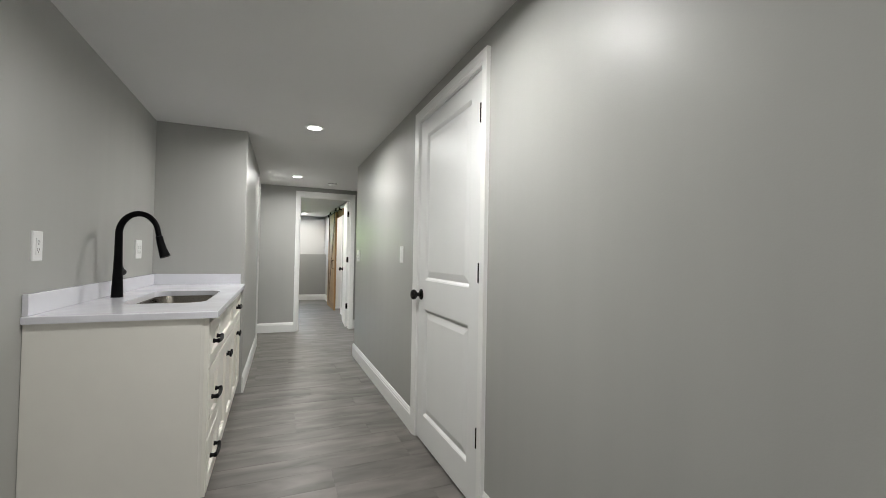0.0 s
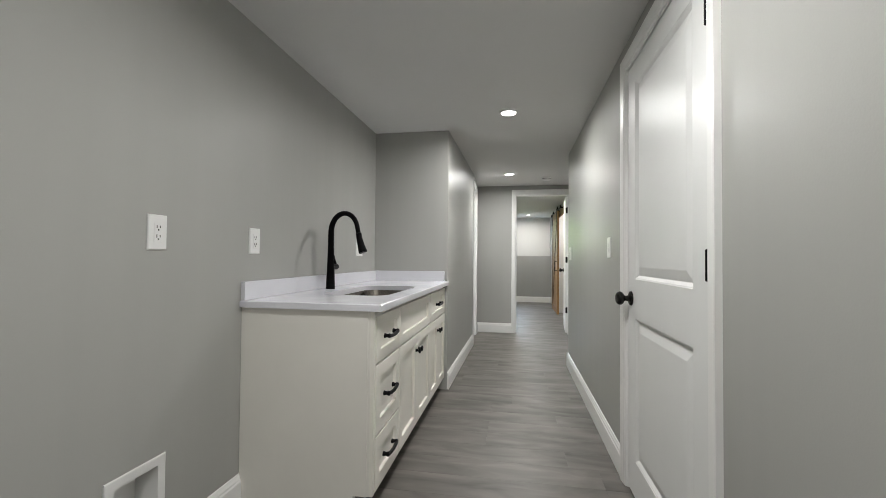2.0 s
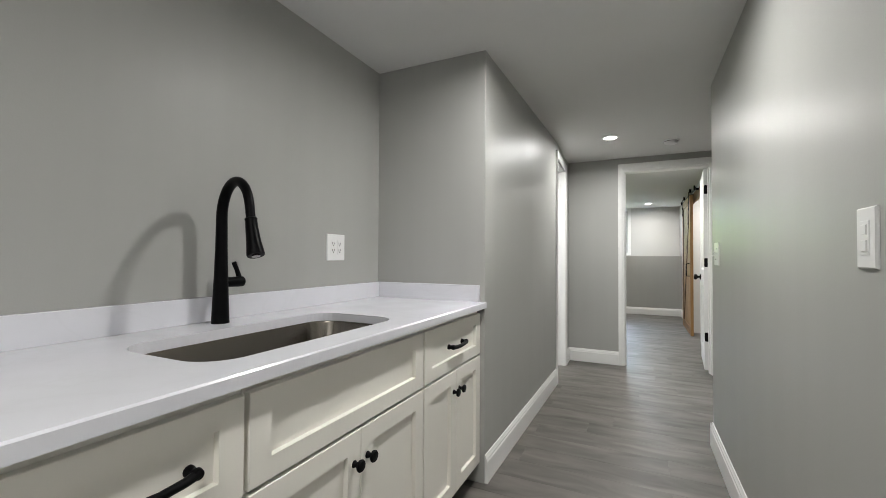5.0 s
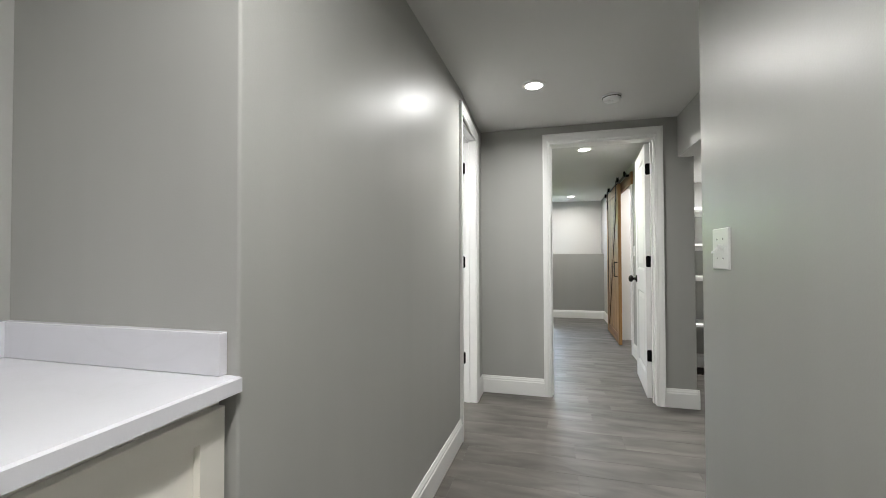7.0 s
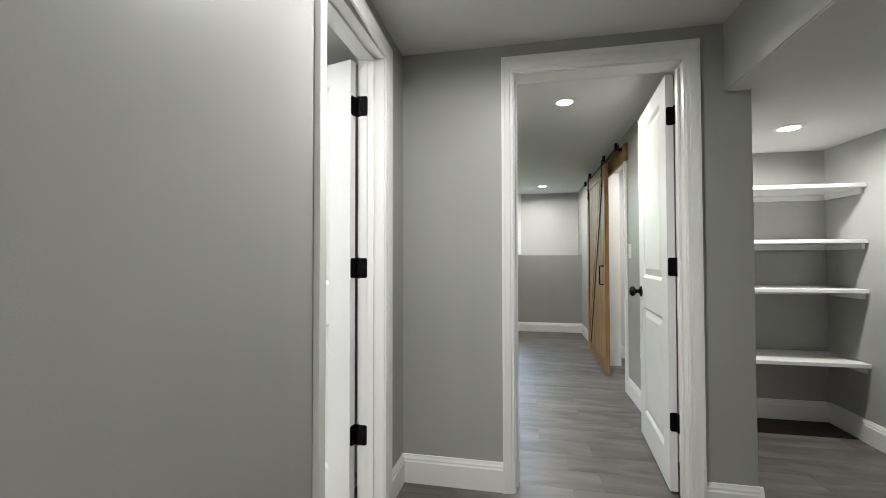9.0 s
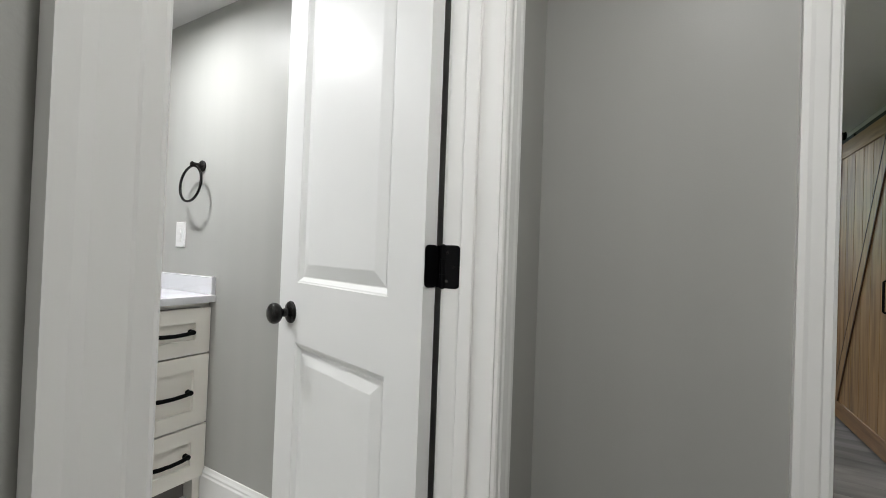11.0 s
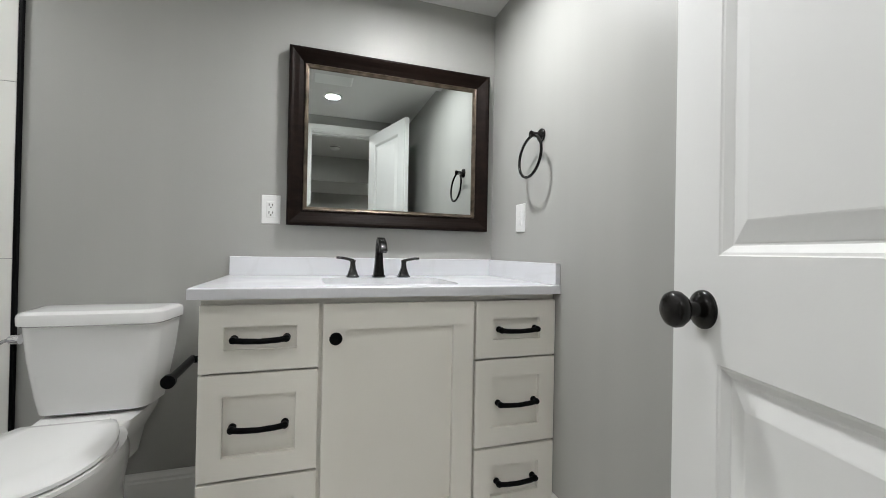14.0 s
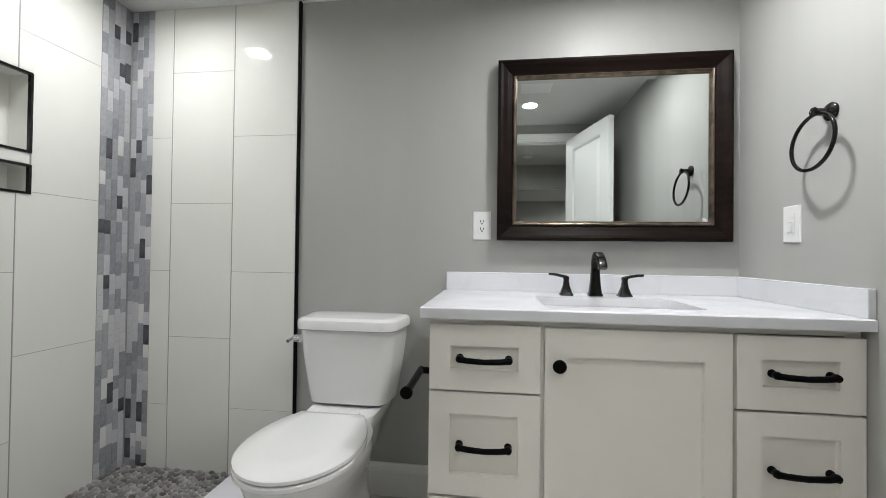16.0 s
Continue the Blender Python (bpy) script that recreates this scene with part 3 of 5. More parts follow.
fr = thing("door_frame_2", "white painted door frame and casing at the hall end", "door frame", (0.91, END, 0), kind="structure")
part("jamb", boxes((DOOR_E0 - 0.018, DOOR_E0, END - 0.002, END + T + 0.002, 0.001, 2.032), bevel=0.001), M_TRIM, fr)
part("jamb", boxes((DOOR_E1, DOOR_E1 + 0.018, END - 0.002, END + T + 0.002, 0.001, 2.032), bevel=0.001), M_TRIM, fr)
part("head_jamb", boxes((DOOR_E0 - 0.018, DOOR_E1 + 0.018, END - 0.002, END + T + 0.002, 2.032, 2.05), bevel=0.001), M_TRIM, fr)
part("door_stop", boxes((DOOR_E0, DOOR_E0 + 0.011, END + 0.045, END + 0.075, 0.001, 2.021), bevel=0.002), M_TRIM, fr)
part("door_stop", boxes((DOOR_E1 - 0.011, DOOR_E1, END + 0.045, END + 0.075, 0.001, 2.021), bevel=0.002), M_TRIM, fr)
casing_set(fr, DOOR_E0, DOOR_E1, 2.032, facing("-y", END), side_w=0.94, head_w=1.28)
casing_set(fr, DOOR_E0, DOOR_E1, 2.032, facing("+y", END + T))
for z in (0.342, 1.087, 1.822):
    jamb_plate(fr, facing("-x", DOOR_E1), END + T - 0.036, END + T + 0.006, z)
door("door_2", "white two-panel bedroom door standing open", (DOOR_E1 - 0.001, END + T + 0.006), 85.5, 0.71, gap=0.014)

fr = thing("door_frame_3", "white painted door frame and casing in the hall", "door frame", (WALL_R, 1.72, 0), kind="structure")
part("jamb", boxes((WALL_R - 0.002, WALL_R + T + 0.002, DOOR_R0 - 0.018, DOOR_R0, 0.001, 2.032), bevel=0.001), M_TRIM, fr)
part("jamb", boxes((WALL_R - 0.002, WALL_R + T + 0.002, DOOR_R1, DOOR_R1 + 0.018, 0.001, 2.032), bevel=0.001), M_TRIM, fr)
part("head_jamb", boxes((WALL_R - 0.002, WALL_R + T + 0.002, DOOR_R0 - 0.018, DOOR_R1 + 0.018, 2.032, 2.05), bevel=0.001), M_TRIM, fr)
part("door_stop", boxes((WALL_R + 0.04, WALL_R + 0.07, DOOR_R0, DOOR_R1, 2.02, 2.032), bevel=0.002), M_TRIM, fr)
part("backing", boxes((WALL_R + T + 0.004, WALL_R + T + 0.012, DOOR_R0 - 0.018, DOOR_R1 + 0.018, 0.001, 2.05)), M_TRIM, fr)
casing_set(fr, DOOR_R0, DOOR_R1, 2.032, facing("-x", WALL_R))
door("door_3", "closed white two-panel hall door with bronze knob", (WALL_R + 0.002, DOOR_R0 + 0.001), 90, 0.856, flip=True, backset=0.055)

fr = thing("door_frame_4", "white casing round the barn-door opening", "door frame", (BED_X, 8.27, 0), kind="structure")
part("jamb", boxes((BED_X - 0.002, 1.568, OPEN0 - 0.018, OPEN0, 0.001, 2.032)), M_TRIM, fr)
part("jamb", boxes((BED_X - 0.002, 1.568, OPEN1, OPEN1 + 0.018, 0.001, 2.032)), M_TRIM, fr)
part("head_jamb", boxes((BED_X - 0.002, 1.568, OPEN0 - 0.018, OPEN1 + 0.018, 2.032, 2.05)), M_TRIM, fr)
part("casing", boxes((BED_X - 0.018, BED_X, OPEN0 - 0.067, OPEN0 - 0.005, 0.001, 2.037), bevel=0.003), M_TRIM, fr)
part("casing", boxes((BED_X - 0.018, BED_X, OPEN1 + 0.005, OPEN1 + 0.067, 0.001, 2.037), bevel=0.003), M_TRIM, fr)

# window of the bedroom and the garden beyond
win = thing("window_1", "white framed basement window above the ledge", "window", ((WIN0 + WIN1) / 2, 11.0, WINZ0), kind="structure")
casing = bmesh.new()
nested(casing, WIN0 - 0.075, WIN1 + 0.075, WINZ0 - 0.075, CEIL - 0.002, ((0, 0), (0, 0.016), (0.004, 0.018), (0.06, 0.018), (0.06, 0.0)), facing("-y", 11.0), False, False)
part("casing", casing, M_TRIM, win)
for a, b in ((WIN0, WIN0 + 0.045), (WIN1 - 0.045, WIN1), ((WIN0 + WIN1) / 2 - 0.025, (WIN0 + WIN1) / 2 + 0.025)):
    part("window_frame", boxes((a, b, 11.04, 11.09, WINZ0, WINZ1), bevel=0.003), M_PLASTIC, win)
for a, b in ((WINZ0, WINZ0 + 0.045), (WINZ1 - 0.045, WINZ1)):
    part("window_rail", boxes((WIN0 + 0.045, WIN1 - 0.045, 11.042, 11.088, a, b), bevel=0.003), M_PLASTIC, win)
for a, b in ((WIN0 + 0.045, (WIN0 + WIN1) / 2 - 0.025), ((WIN0 + WIN1) / 2 + 0.025, WIN1 - 0.045)):
    pane = part("pane", boxes((a, b, 11.062, 11.068, WINZ0 + 0.045, WINZ1 - 0.045)), M_GLASS, win)
    pane.visible_shadow = False
solid("backdrop", boxes((-9.0, 9.0, 14.0, 14.05, 0.95, 2.5)), M_GARDEN, "sunlit green garden hedge outside the window", "backdrop", kind="structure")

# ---- ceiling fittings ----


WARM, COOL = (1.0, 0.99, 0.965), (0.985, 0.99, 1.0)


def ceiling_light(x, y, z=CEIL, watts=LAMP, tint=WARM, r=0.052):
    """A recessed light: trim ring, glowing diffuser, and the downward beam that its can lets out."""
    t = thing("ceiling_light", "round white recessed ceiling light, switched on", "ceiling light", (x, y, z), group="recessed ceiling lights")
    part("trim_ring", _turned(bmesh.new(), Vector((0, 0, 0)), Vector((0, 0, -1)), ((0, r + 0.022), (0.003, r + 0.022), (0.006, r + 0.016), (0.007, r), (0.0035, r)), 40), M_PLASTIC, t, local=True, smooth=True)
    part("diffuser", _turned(bmesh.new(), Vector((0, 0, -0.0036)), Vector((0, 0, -1)), ((0, r - 0.001), (0.0028, r - 0.001)), 32), M_LAMP, t, "glowing round diffuser", local=True)
    beam = bpy.data.lights.new("lamp_beam", "AREA")
    beam.shape, beam.size, beam.spread = "DISK", 2 * r, radians(170)
    beam.energy, beam.color = watts, tint
    new("lamp_beam", beam).matrix_basis = Matrix.Translation((x, y, z - 0.0085))
    return t


# the lights at y -1.2 and y 8.35 are unseen, added as fill
for x, y, z in ((0.475, 3.04, CEIL), (0.475, 0.94, CEIL), (0.45, 5.287, CEIL), (2.074, 6.80, SOFFIT), (0.475, -1.2, CEIL), (2.0, 8.35, CEIL)):
    ceiling_light(x, y, z)
for x, y in ((0.855, 6.97), (0.85, 10.28), (-1.2, 6.97), (-1.2, 10.28)):
    ceiling_light(x, y, tint=(1.0, 0.965, 0.91))
ceiling_light(-0.64, 5.492, watts=BATH_LAMP * 0.29, tint=COOL)
ceiling_light(-1.50, 5.73, watts=BATH_LAMP * 1.3, tint=COOL)
for x, y in ((-1.625, 3.90), (-0.455, 3.93)):
    ceiling_light(x, y, watts=BATH_LAMP * 0.54, tint=COOL)

sm = thing("smoke_detector", "round white smoke detector on the ceiling", "smoke detector", (0.936, 5.605, CEIL))
part("base", _turned(bmesh.new(), Vector((0, 0, 0)), Vector((0, 0, -1)), ((0, 0.062), (0.008, 0.062), (0.01, 0.058)), 32), M_PLASTIC, sm, local=True, smooth=True)
part("body", _turned(bmesh.new(), Vector((0, 0, -0.01)), Vector((0, 0, -1)), ((0, 0.056), (0.012, 0.054), (0.022, 0.046), (0.026, 0.034), (0.027, 0.003)), 32), M_PLASTIC, sm, local=True, smooth=True)
# dark ring that draws the shadow line between base and body
part("vent_ring", _turned(bmesh.new(), Vector((0, 0, -0.0085)), Vector((0, 0, -1)), ((0, 0.0585), (0.006, 0.0578)), 32), M_SLOT, sm, local=True)
part("sensor_cap", _turned(bmesh.new(), Vector((-0.012, -0.012, -0.036)), Vector((0, 0, -1)), ((0, 0.02), (0.004, 0.019), (0.0042, 0.014), (0.002, 0.012), (0.0022, 0.003)), 20), M_PLASTIC, sm, local=True, smooth=True)

fan = thing("exhaust_fan", "square white bathroom exhaust fan grille", "exhaust fan", (-1.025, 5.475, CEIL))
part("cover", nested(bmesh.new(), -0.13, 0.13, -0.13, 0.13, ((0, 0), (0, 0.012), (0.012, 0.018)), lambda u, v, w: (u, v, -w)), M_PLASTIC, fan, local=True)
for k in range(7):
    part("slat", boxes((-0.1, 0.1, -0.09 + k * 0.03, -0.078 + k * 0.03, -0.0205, -0.0185)), M_PLASTIC, fan, local=True)

# ---- wall plates ----


def plate(bm, to3d, u, v, w, h):
    return nested(bm, u - w / 2, u + w / 2, v - h / 2, v + h / 2, ((0, 0), (0, 0.003), (0.003, 0.006)), to3d)


def socket(t, to3d, u, v):
    """Two receptacles, one above the other, in a decorator insert."""
    ins = part("receptacle", nested(bmesh.new(), u - 0.0165, u + 0.0165, v - 0.0335, v + 0.0335, ((0, 0.006), (0, 0.0075), (0.001, 0.008)), to3d), M_PLASTIC, t)
    for s in (-0.016, 0.016):
        for du, hh in ((-0.0065, 0.0105), (0.0065, 0.0085)):
            part("slot", nested(bmesh.new(), u + du - 0.0016, u + du + 0.0016, v + s - hh / 2 + 0.003, v + s + hh / 2 + 0.003, ((0, 0.008), (0, 0.0083)), to3d), M_SLOT, ins)
        part("slot", nested(bmesh.new(), u - 0.0028, u + 0.0028, v + s - 0.0105, v + s - 0.0045, ((0, 0.008), (0, 0.0083)), to3d), M_SLOT, ins)


def outlet(direction, at, u, v, gangs=1, label="white duplex outlet with plate on the wall"):
    to3d = facing(direction, at)
    t = thing("outlet", label, "outlet", to3d(u, v, 0))
    part("plate", plate(bmesh.new(), to3d, u, v, 0.075 + 0.053 * (gangs - 1), 0.12 + 0.008 * (gangs - 1)), M_PLASTIC, t)
    for g in range(gangs):
        socket(t, to3d, u + 0.046 * (g - (gangs - 1) / 2), v)
    return t


def switch(direction, at, u, v, style="toggle", gangs=1, label="white toggle light switch on the wall"):
    to3d = facing(direction, at)
    t = thing("light_switch", label, "light switch", to3d(u, v, 0))
    part("plate", plate(bmesh.new(), to3d, u, v, 0.075 + 0.053 * (gangs - 1), 0.12 + 0.008 * (gangs - 1)), M_PLASTIC, t)
    if style == "toggle":
        n = Vector(to3d(0, 0, 1)) - Vector(to3d(0, 0, 0))
        for g in range(gangs):
            c, up = u + 0.046 * (g - (gangs - 1) / 2), 1 if g % 2 == 0 else -1
            bm = bmesh.new()
            loft(bm, [[to3d(c + a * s, v + b * q + dv * up, w) for a, b in ((-0.0045, -0.006), (0.0045, -0.006), (0.0045, 0.006), (-0.0045, 0.006))] for s, q, w, dv in ((1.0, 1.0, 0.006, 0), (0.9, 0.62, 0.013, 0.006), (0.95, 0.5, 0.021, 0.0115), (0.7, 0.3, 0.0225, 0.0125))])
            lever = part("toggle", bm, M_PLASTIC, t)
            part("collar", nested(bmesh.new(), c - 0.0065, c + 0.0065, v - 0.013, v + 0.013, ((0, 0.0055), (0, 0.0068), (0.0008, 0.0072)), to3d), M_PLASTIC, lever)
            for dv in (-0.03, 0.03):
                part("screw", _turned(bmesh.new(), Vector(to3d(c, v + dv, 0.006)), n, ((0, 0.0032), (0.001, 0.0028)), 10), M_CHROME, t)
    else:
        part("rocker", nested(bmesh.new(), u - 0.0165, u + 0.0165, v - 0.0335, v + 0.0335, ((0, 0.006), (0, 0.0075), (0.001, 0.008)), to3d), M_PLASTIC, t)
        part("button", nested(bmesh.new(), u - 0.011, u + 0.011, v - 0.026, v - 0.004, ((0, 0.008), (0.001, 0.0105)), to3d), M_PLASTIC, t)
        part("button", nested(bmesh.new(), u - 0.011, u + 0.011, v + 0.006, v + 0.026, ((0, 0.008), (0.001, 0.0105)), to3d), M_PLASTIC, t)
    return t


outlet("+x", WALL_L, 1.20, 1.18)
outlet("+x", WALL_L, 1.728, 1.172, label="white duplex outlet above the sink backsplash")
outlet("+x", WALL_L, 3.033, 1.173, gangs=2, label="white double-gang outlet above the counter")
outlet("+x", BATH_X, 5.183, 1.172, label="white duplex outlet beside the mirror")
outlet("-x", BED_X, 7.384, 0.44, label="white duplex outlet low on the bedroom wall")
outlet("-x", BED_X, 9.95, 0.42, label="white duplex outlet beyond the barn door")
switch("-x", WALL_R, 2.52, 1.17, "rocker", label="white rocker light switch beside the hall door")
switch("-x", WALL_R, 4.203, 1.154, gangs=2, label="white double toggle light switch near the wall end")
switch("-y", BATH_Y, -1.773, 1.16, "rocker", label="white twin-button switch beside the vanity")
switch("-x", BED_X, 7.70, 1.185, "rocker", label="white light switch beside the barn door")

# washer box let into the wall
wb = thing("washer_box", "white recessed laundry outlet box low in the wall", "wall box", (WALL_L, 1.145, 0.305))
part("flange", nested(bmesh.new(), 1.036, 1.254, 0.19, 0.417, ((0, 0), (0, 0.004), (0.003, 0.006), (0.031, 0.006), (0.031, -0.085)), facing("+x", WALL_L), False, True), M_PLASTIC, wb)
part("valve", tube(bmesh.new(), ((WALL_L - 0.05, 1.11, 0.23), (WALL_L - 0.05, 1.11, 0.29), (WALL_L - 0.05, 1.11, 0.32)), [0.012, 0.012, 0.018], 14), M_CHROME, wb, smooth=True)
part("drain_hole", _turned(bmesh.new(), Vector((WALL_L - 0.05, 1.18, 0.222)), Vector((0, 0, 1)), ((0, 0.026), (0.006, 0.026), (0.006, 0.02), (0.002, 0.02)), 20), M_RUBBER, wb)

# ---- hall: sink cabinets and counter ----
SLIM = ((0, -0.019), (0, -0.0015), (0.0015, 0))


def shaker(parent, name, u0, u1, v0, v1, to3d, rail=0.057, rail_v=None):
    """A framed front with a sunken flat panel."""
    rv = rail if rail_v is None else rail_v
    bm = bmesh.new()
    nested(bm, u0, u1, v0, v1, SLIM, to3d, True, False)
    a = [(u0 + 0.0015, v0 + 0.0015), (u1 - 0.0015, v0 + 0.0015), (u1 - 0.0015, v1 - 0.0015), (u0 + 0.0015, v1 - 0.0015)]
    b = [(u0 + rail, v0 + rv), (u1 - rail, v0 + rv), (u1 - rail, v1 - rv), (u0 + rail, v1 - rv)]
    va = [bm.verts.new(to3d(u, v, 0)) for u, v in a]
    vb = [bm.verts.new(to3d(u, v, 0)) for u, v in b]
    vc = [bm.verts.new(to3d(u + (0.001 if i in (0, 3) else -0.001), v + (0.001 if i < 2 else -0.001), -0.014)) for i, (u, v) in enumerate(b)]
    for p, q in ((va, vb), (vb, vc)):
        for i in range(4):
            bm.faces.new((p[i], p[(i + 1) % 4], q[(i + 1) % 4], q[i]))
    bm.faces.new(vc)
    bmesh.ops.remove_doubles(bm, verts=bm.verts, dist=0.0001)
    return part(name, bm, M_CAB, parent)


def bar_handle(parent, to3d, u, v, length=0.14):
    """A bowed bar pull on two posts with round ends."""
    bm = bmesh.new()
    h = length / 2
    pts = [to3d(u - h, v, 0.021), to3d(u - h * 0.6, v - 0.003, 0.025), to3d(u, v - 0.0048, 0.0265), to3d(u + h * 0.6, v - 0.003, 0.025), to3d(u + h, v, 0.021)]
    tube(bm, pts, [0.0088, 0.0084, 0.008, 0.0084, 0.0088], 12)
    n = Vector(to3d(0, 0, 1)) - Vector(to3d(0, 0, 0))
    for s in (-1, 1):
        _turned(bm, Vector(to3d(u + s * h * 0.93, v, -0.002)), n, ((0, 0.011), (0.006, 0.0105), (0.01, 0.008), (0.016, 0.0085), (0.022, 0.0112), (0.03, 0.0092)), 14)
    return part("handle", bm, M_BLACK, parent, "black bowed bar handle", smooth=True)


def round_knob(parent, to3d, u, v, r=0.0175):
    n = Vector(to3d(0, 0, 1)) - Vector(to3d(0, 0, 0))
    bm = _turned(bmesh.new(), Vector(to3d(u, v, -0.001)), n, ((0, r * 0.62), (0.004, r * 0.55), (0.008, r * 0.4), (0.016, r * 0.42), (0.02, r * 0.9), (0.025, r), (0.029, r * 0.85), (0.031, r * 0.2)), 18)
    return part("knob", bm, M_BLACK, parent, "black round knob", smooth=True)


FX = -0.052
fx = facing("+x", FX)


def base_cabinet(y0, y1, label, side=False):
    c = thing("base_cabinet", label, "cabinet", (-0.36, (y0 + y1) / 2, 0), group="cabinets under the sink counter")
    for a in (y0, y1 - 0.018):
        part("side_panel", boxes((WALL_L + 0.002, FX - 0.085, a, a + 0.018, 0.0, 0.874), (FX - 0.085, FX - 0.0195, a, a + 0.018, 0.1, 0.874)), M_CABSIDE, c)
    part("bottom_panel", boxes((WALL_L + 0.002, FX - 0.0195, y0 + 0.018, y1 - 0.018, 0.1, 0.118)), M_CABSIDE, c)
    part("back_panel", boxes((WALL_L + 0.002, WALL_L + 0.012, y0 + 0.018, y1 - 0.018, 0.118, 0.874)), M_CABSIDE, c)
    part("top_rail", boxes((FX - 0.04, FX - 0.0195, y0 + 0.018, y1 - 0.018, 0.835, 0.874)), M_CAB, c)
    part("toe_kick", boxes((FX - 0.10, FX - 0.085, y0 + 0.018, y1 - 0.018, 0.001, 0.1)), M_KICK, c, "recessed toe kick with shade in its dark colour")
    return c


DZ = ((0.648, 0.848), (0.342, 0.638), (0.106, 0.332))
c = base_cabinet(1.652, 2.034, "cream three-drawer base cabinet with bar handles")
part("end_panel", boxes((WALL_L + 0.002, FX - 0.085, 1.647, 1.6515, 0.001, 0.874), (FX - 0.085, FX - 0.03, 1.647, 1.6515, 0.1, 0.874)), M_CABSIDE, c)
part("face_stile", boxes((FX - 0.0195, FX - 0.003, 1.652, 1.672, 0.1, 0.874), bevel=0.001), M_CAB, c)
for z0, z1 in DZ:
    d = shaker(c, "drawer", 1.675, 2.029, z0, z1, fx, 0.055, 0.05 if z1 > 0.7 else 0.057)
    bar_handle(d, fx, 1.852, (z0 + z1) / 2)
c = base_cabinet(2.036, 2.796, "cream sink base cabinet with two shaker doors")
shaker(c, "false_front", 2.041, 2.791, *DZ[0], fx, 0.057, 0.05)
for a, b, k in ((2.041, 2.4145, 2.385), (2.4175, 2.791, 2.447)):
    d = shaker(c, "cabinet_door", a, b, 0.106, 0.638, fx)
    round_knob(d, fx, k, 0.55)
c = base_cabinet(2.798, 3.396, "cream base cabinet with drawer and two narrow doors")
d = shaker(c, "drawer", 2.803, 3.391, *DZ[0], fx, 0.057, 0.05)
bar_handle(d, fx, 3.085, 0.752, 0.15)
for a, b, k in ((2.803, 3.0955, 3.066), (3.0985, 3.391, 3.128)):
    d = shaker(c, "cabinet_door", a, b, 0.106, 0.638, fx)
    round_knob(d, fx, k, 0.55)


def slab_with_cutout(bm, x0, x1, y0, y1, z0, z1, hole):
    """A stone slab with a smooth hole; the hole's ring counts four equal corners."""
    n = len(hole) // 4
    corner = ((x1, y1), (x0, y1), (x0, y0), (x1, y0))
    e = 0.004
    rings = []
    for z, ins in ((z0, 0.0), (z1 - e, 0.0), (z1, e)):
        rings.append([bm.verts.new((min(max(x, x0 + ins), x1 - ins), min(max(y, y0 + ins), y1 - ins), z)) for x, y in corner])
    for a, b in zip(rings, rings[1:]):
        for i in range(4):
            bm.faces.new((a[i], a[(i + 1) % 4], b[(i + 1) % 4], b[i]))
    hb = [bm.verts.new((x, y, z0)) for x, y in hole]
    ht = [bm.verts.new((x, y, z1)) for x, y in hole]
    m = len(hole)
    for i in range(m):
        bm.faces.new((hb[i], hb[(i + 1) % m], ht[(i + 1) % m], ht[i]))
    for ring, h in ((rings[-1], ht), (rings[0], hb)):
        for k in range(4):
            for i in range(n - 1):
                bm.faces.new((ring[k], h[k * n + i], h[k * n + i + 1]))
            j = (k * n + n) % m
            bm.faces.new((ring[k], h[k * n + n - 1], h[j], ring[(k + 1) % 4]))
    return bm


ct = thing("countertop", "white polished quartz countertop with low backsplash", "countertop", (-0.35, 2.5, 0.874))
sink_hole = rounded_rect(-0.485, -0.125, 2.0, 2.735, 0.09, 8)
part("slab", slab_with_cutout(bmesh.new(), WALL_L + 0.001, -0.02, 1.632, BUMP_Y - 0.001, 0.875, 0.905, sink_hole), M_QUARTZ, ct)
part("backsplash", boxes((WALL_L + 0.001, WALL_L + 0.021, 1.64, BUMP_Y - 0.001, 0.9052, 0.988), bevel=0.0015), M_QUARTZ, ct)
part("backsplash", boxes((WALL_L + 0.0215, -0.055, BUMP_Y - 0.021, BUMP_Y - 0.001, 0.9052, 0.988), bevel=0.0015), M_QUARTZ, ct)

sk = thing("kitchen_sink", "brushed stainless undermount sink in the counter", "sink", (-0.305, 2.37, 0.68))
rings = []
for ins, z in ((-0.012, 0.8735), (-0.002, 0.8735), (0.0, 0.868), (0.006, 0.73), (0.03, 0.695), (0.075, 0.688)):
    rings.append([(x, y, z) for x, y in rounded_rect(-0.485 + ins, -0.125 - ins, 2.0 + ins, 2.735 - ins, max(0.09 - ins * 0.3, 0.03), 8)])
bm = bmesh.new()
loft(bm, rings, cap=False)
bm.faces.new([v for v in bm.verts][-len(rings[-1]):])
part("basin", bm, M_STEEL, sk, smooth=True)
part("drain", _turned(bmesh.new(), Vector((-0.305, 2.37, 0.6885)), Vector((0, 0, 1)), ((0, 0.045), (0.003, 0.043), (0.003, 0.03), (0.0005, 0.028)), 24), M_CHROME, sk, smooth=True)

fc = thing("kitchen_faucet", "matte black pull-down gooseneck faucet on the counter", "faucet", (-0.592, 2.365, 0.905))
part("body", _turned(bmesh.new(), Vector((-0.592, 2.365, 0.9052)), Vector((0, 0, 1)), ((0, 0.0275), (0.002, 0.028), (0.006, 0.0275), (0.08, 0.0245), (0.16, 0.0212), (0.25, 0.0188), (0.335, 0.0178), (0.352, 0.0175)), 24), M_BLACK, fc, smooth=True)
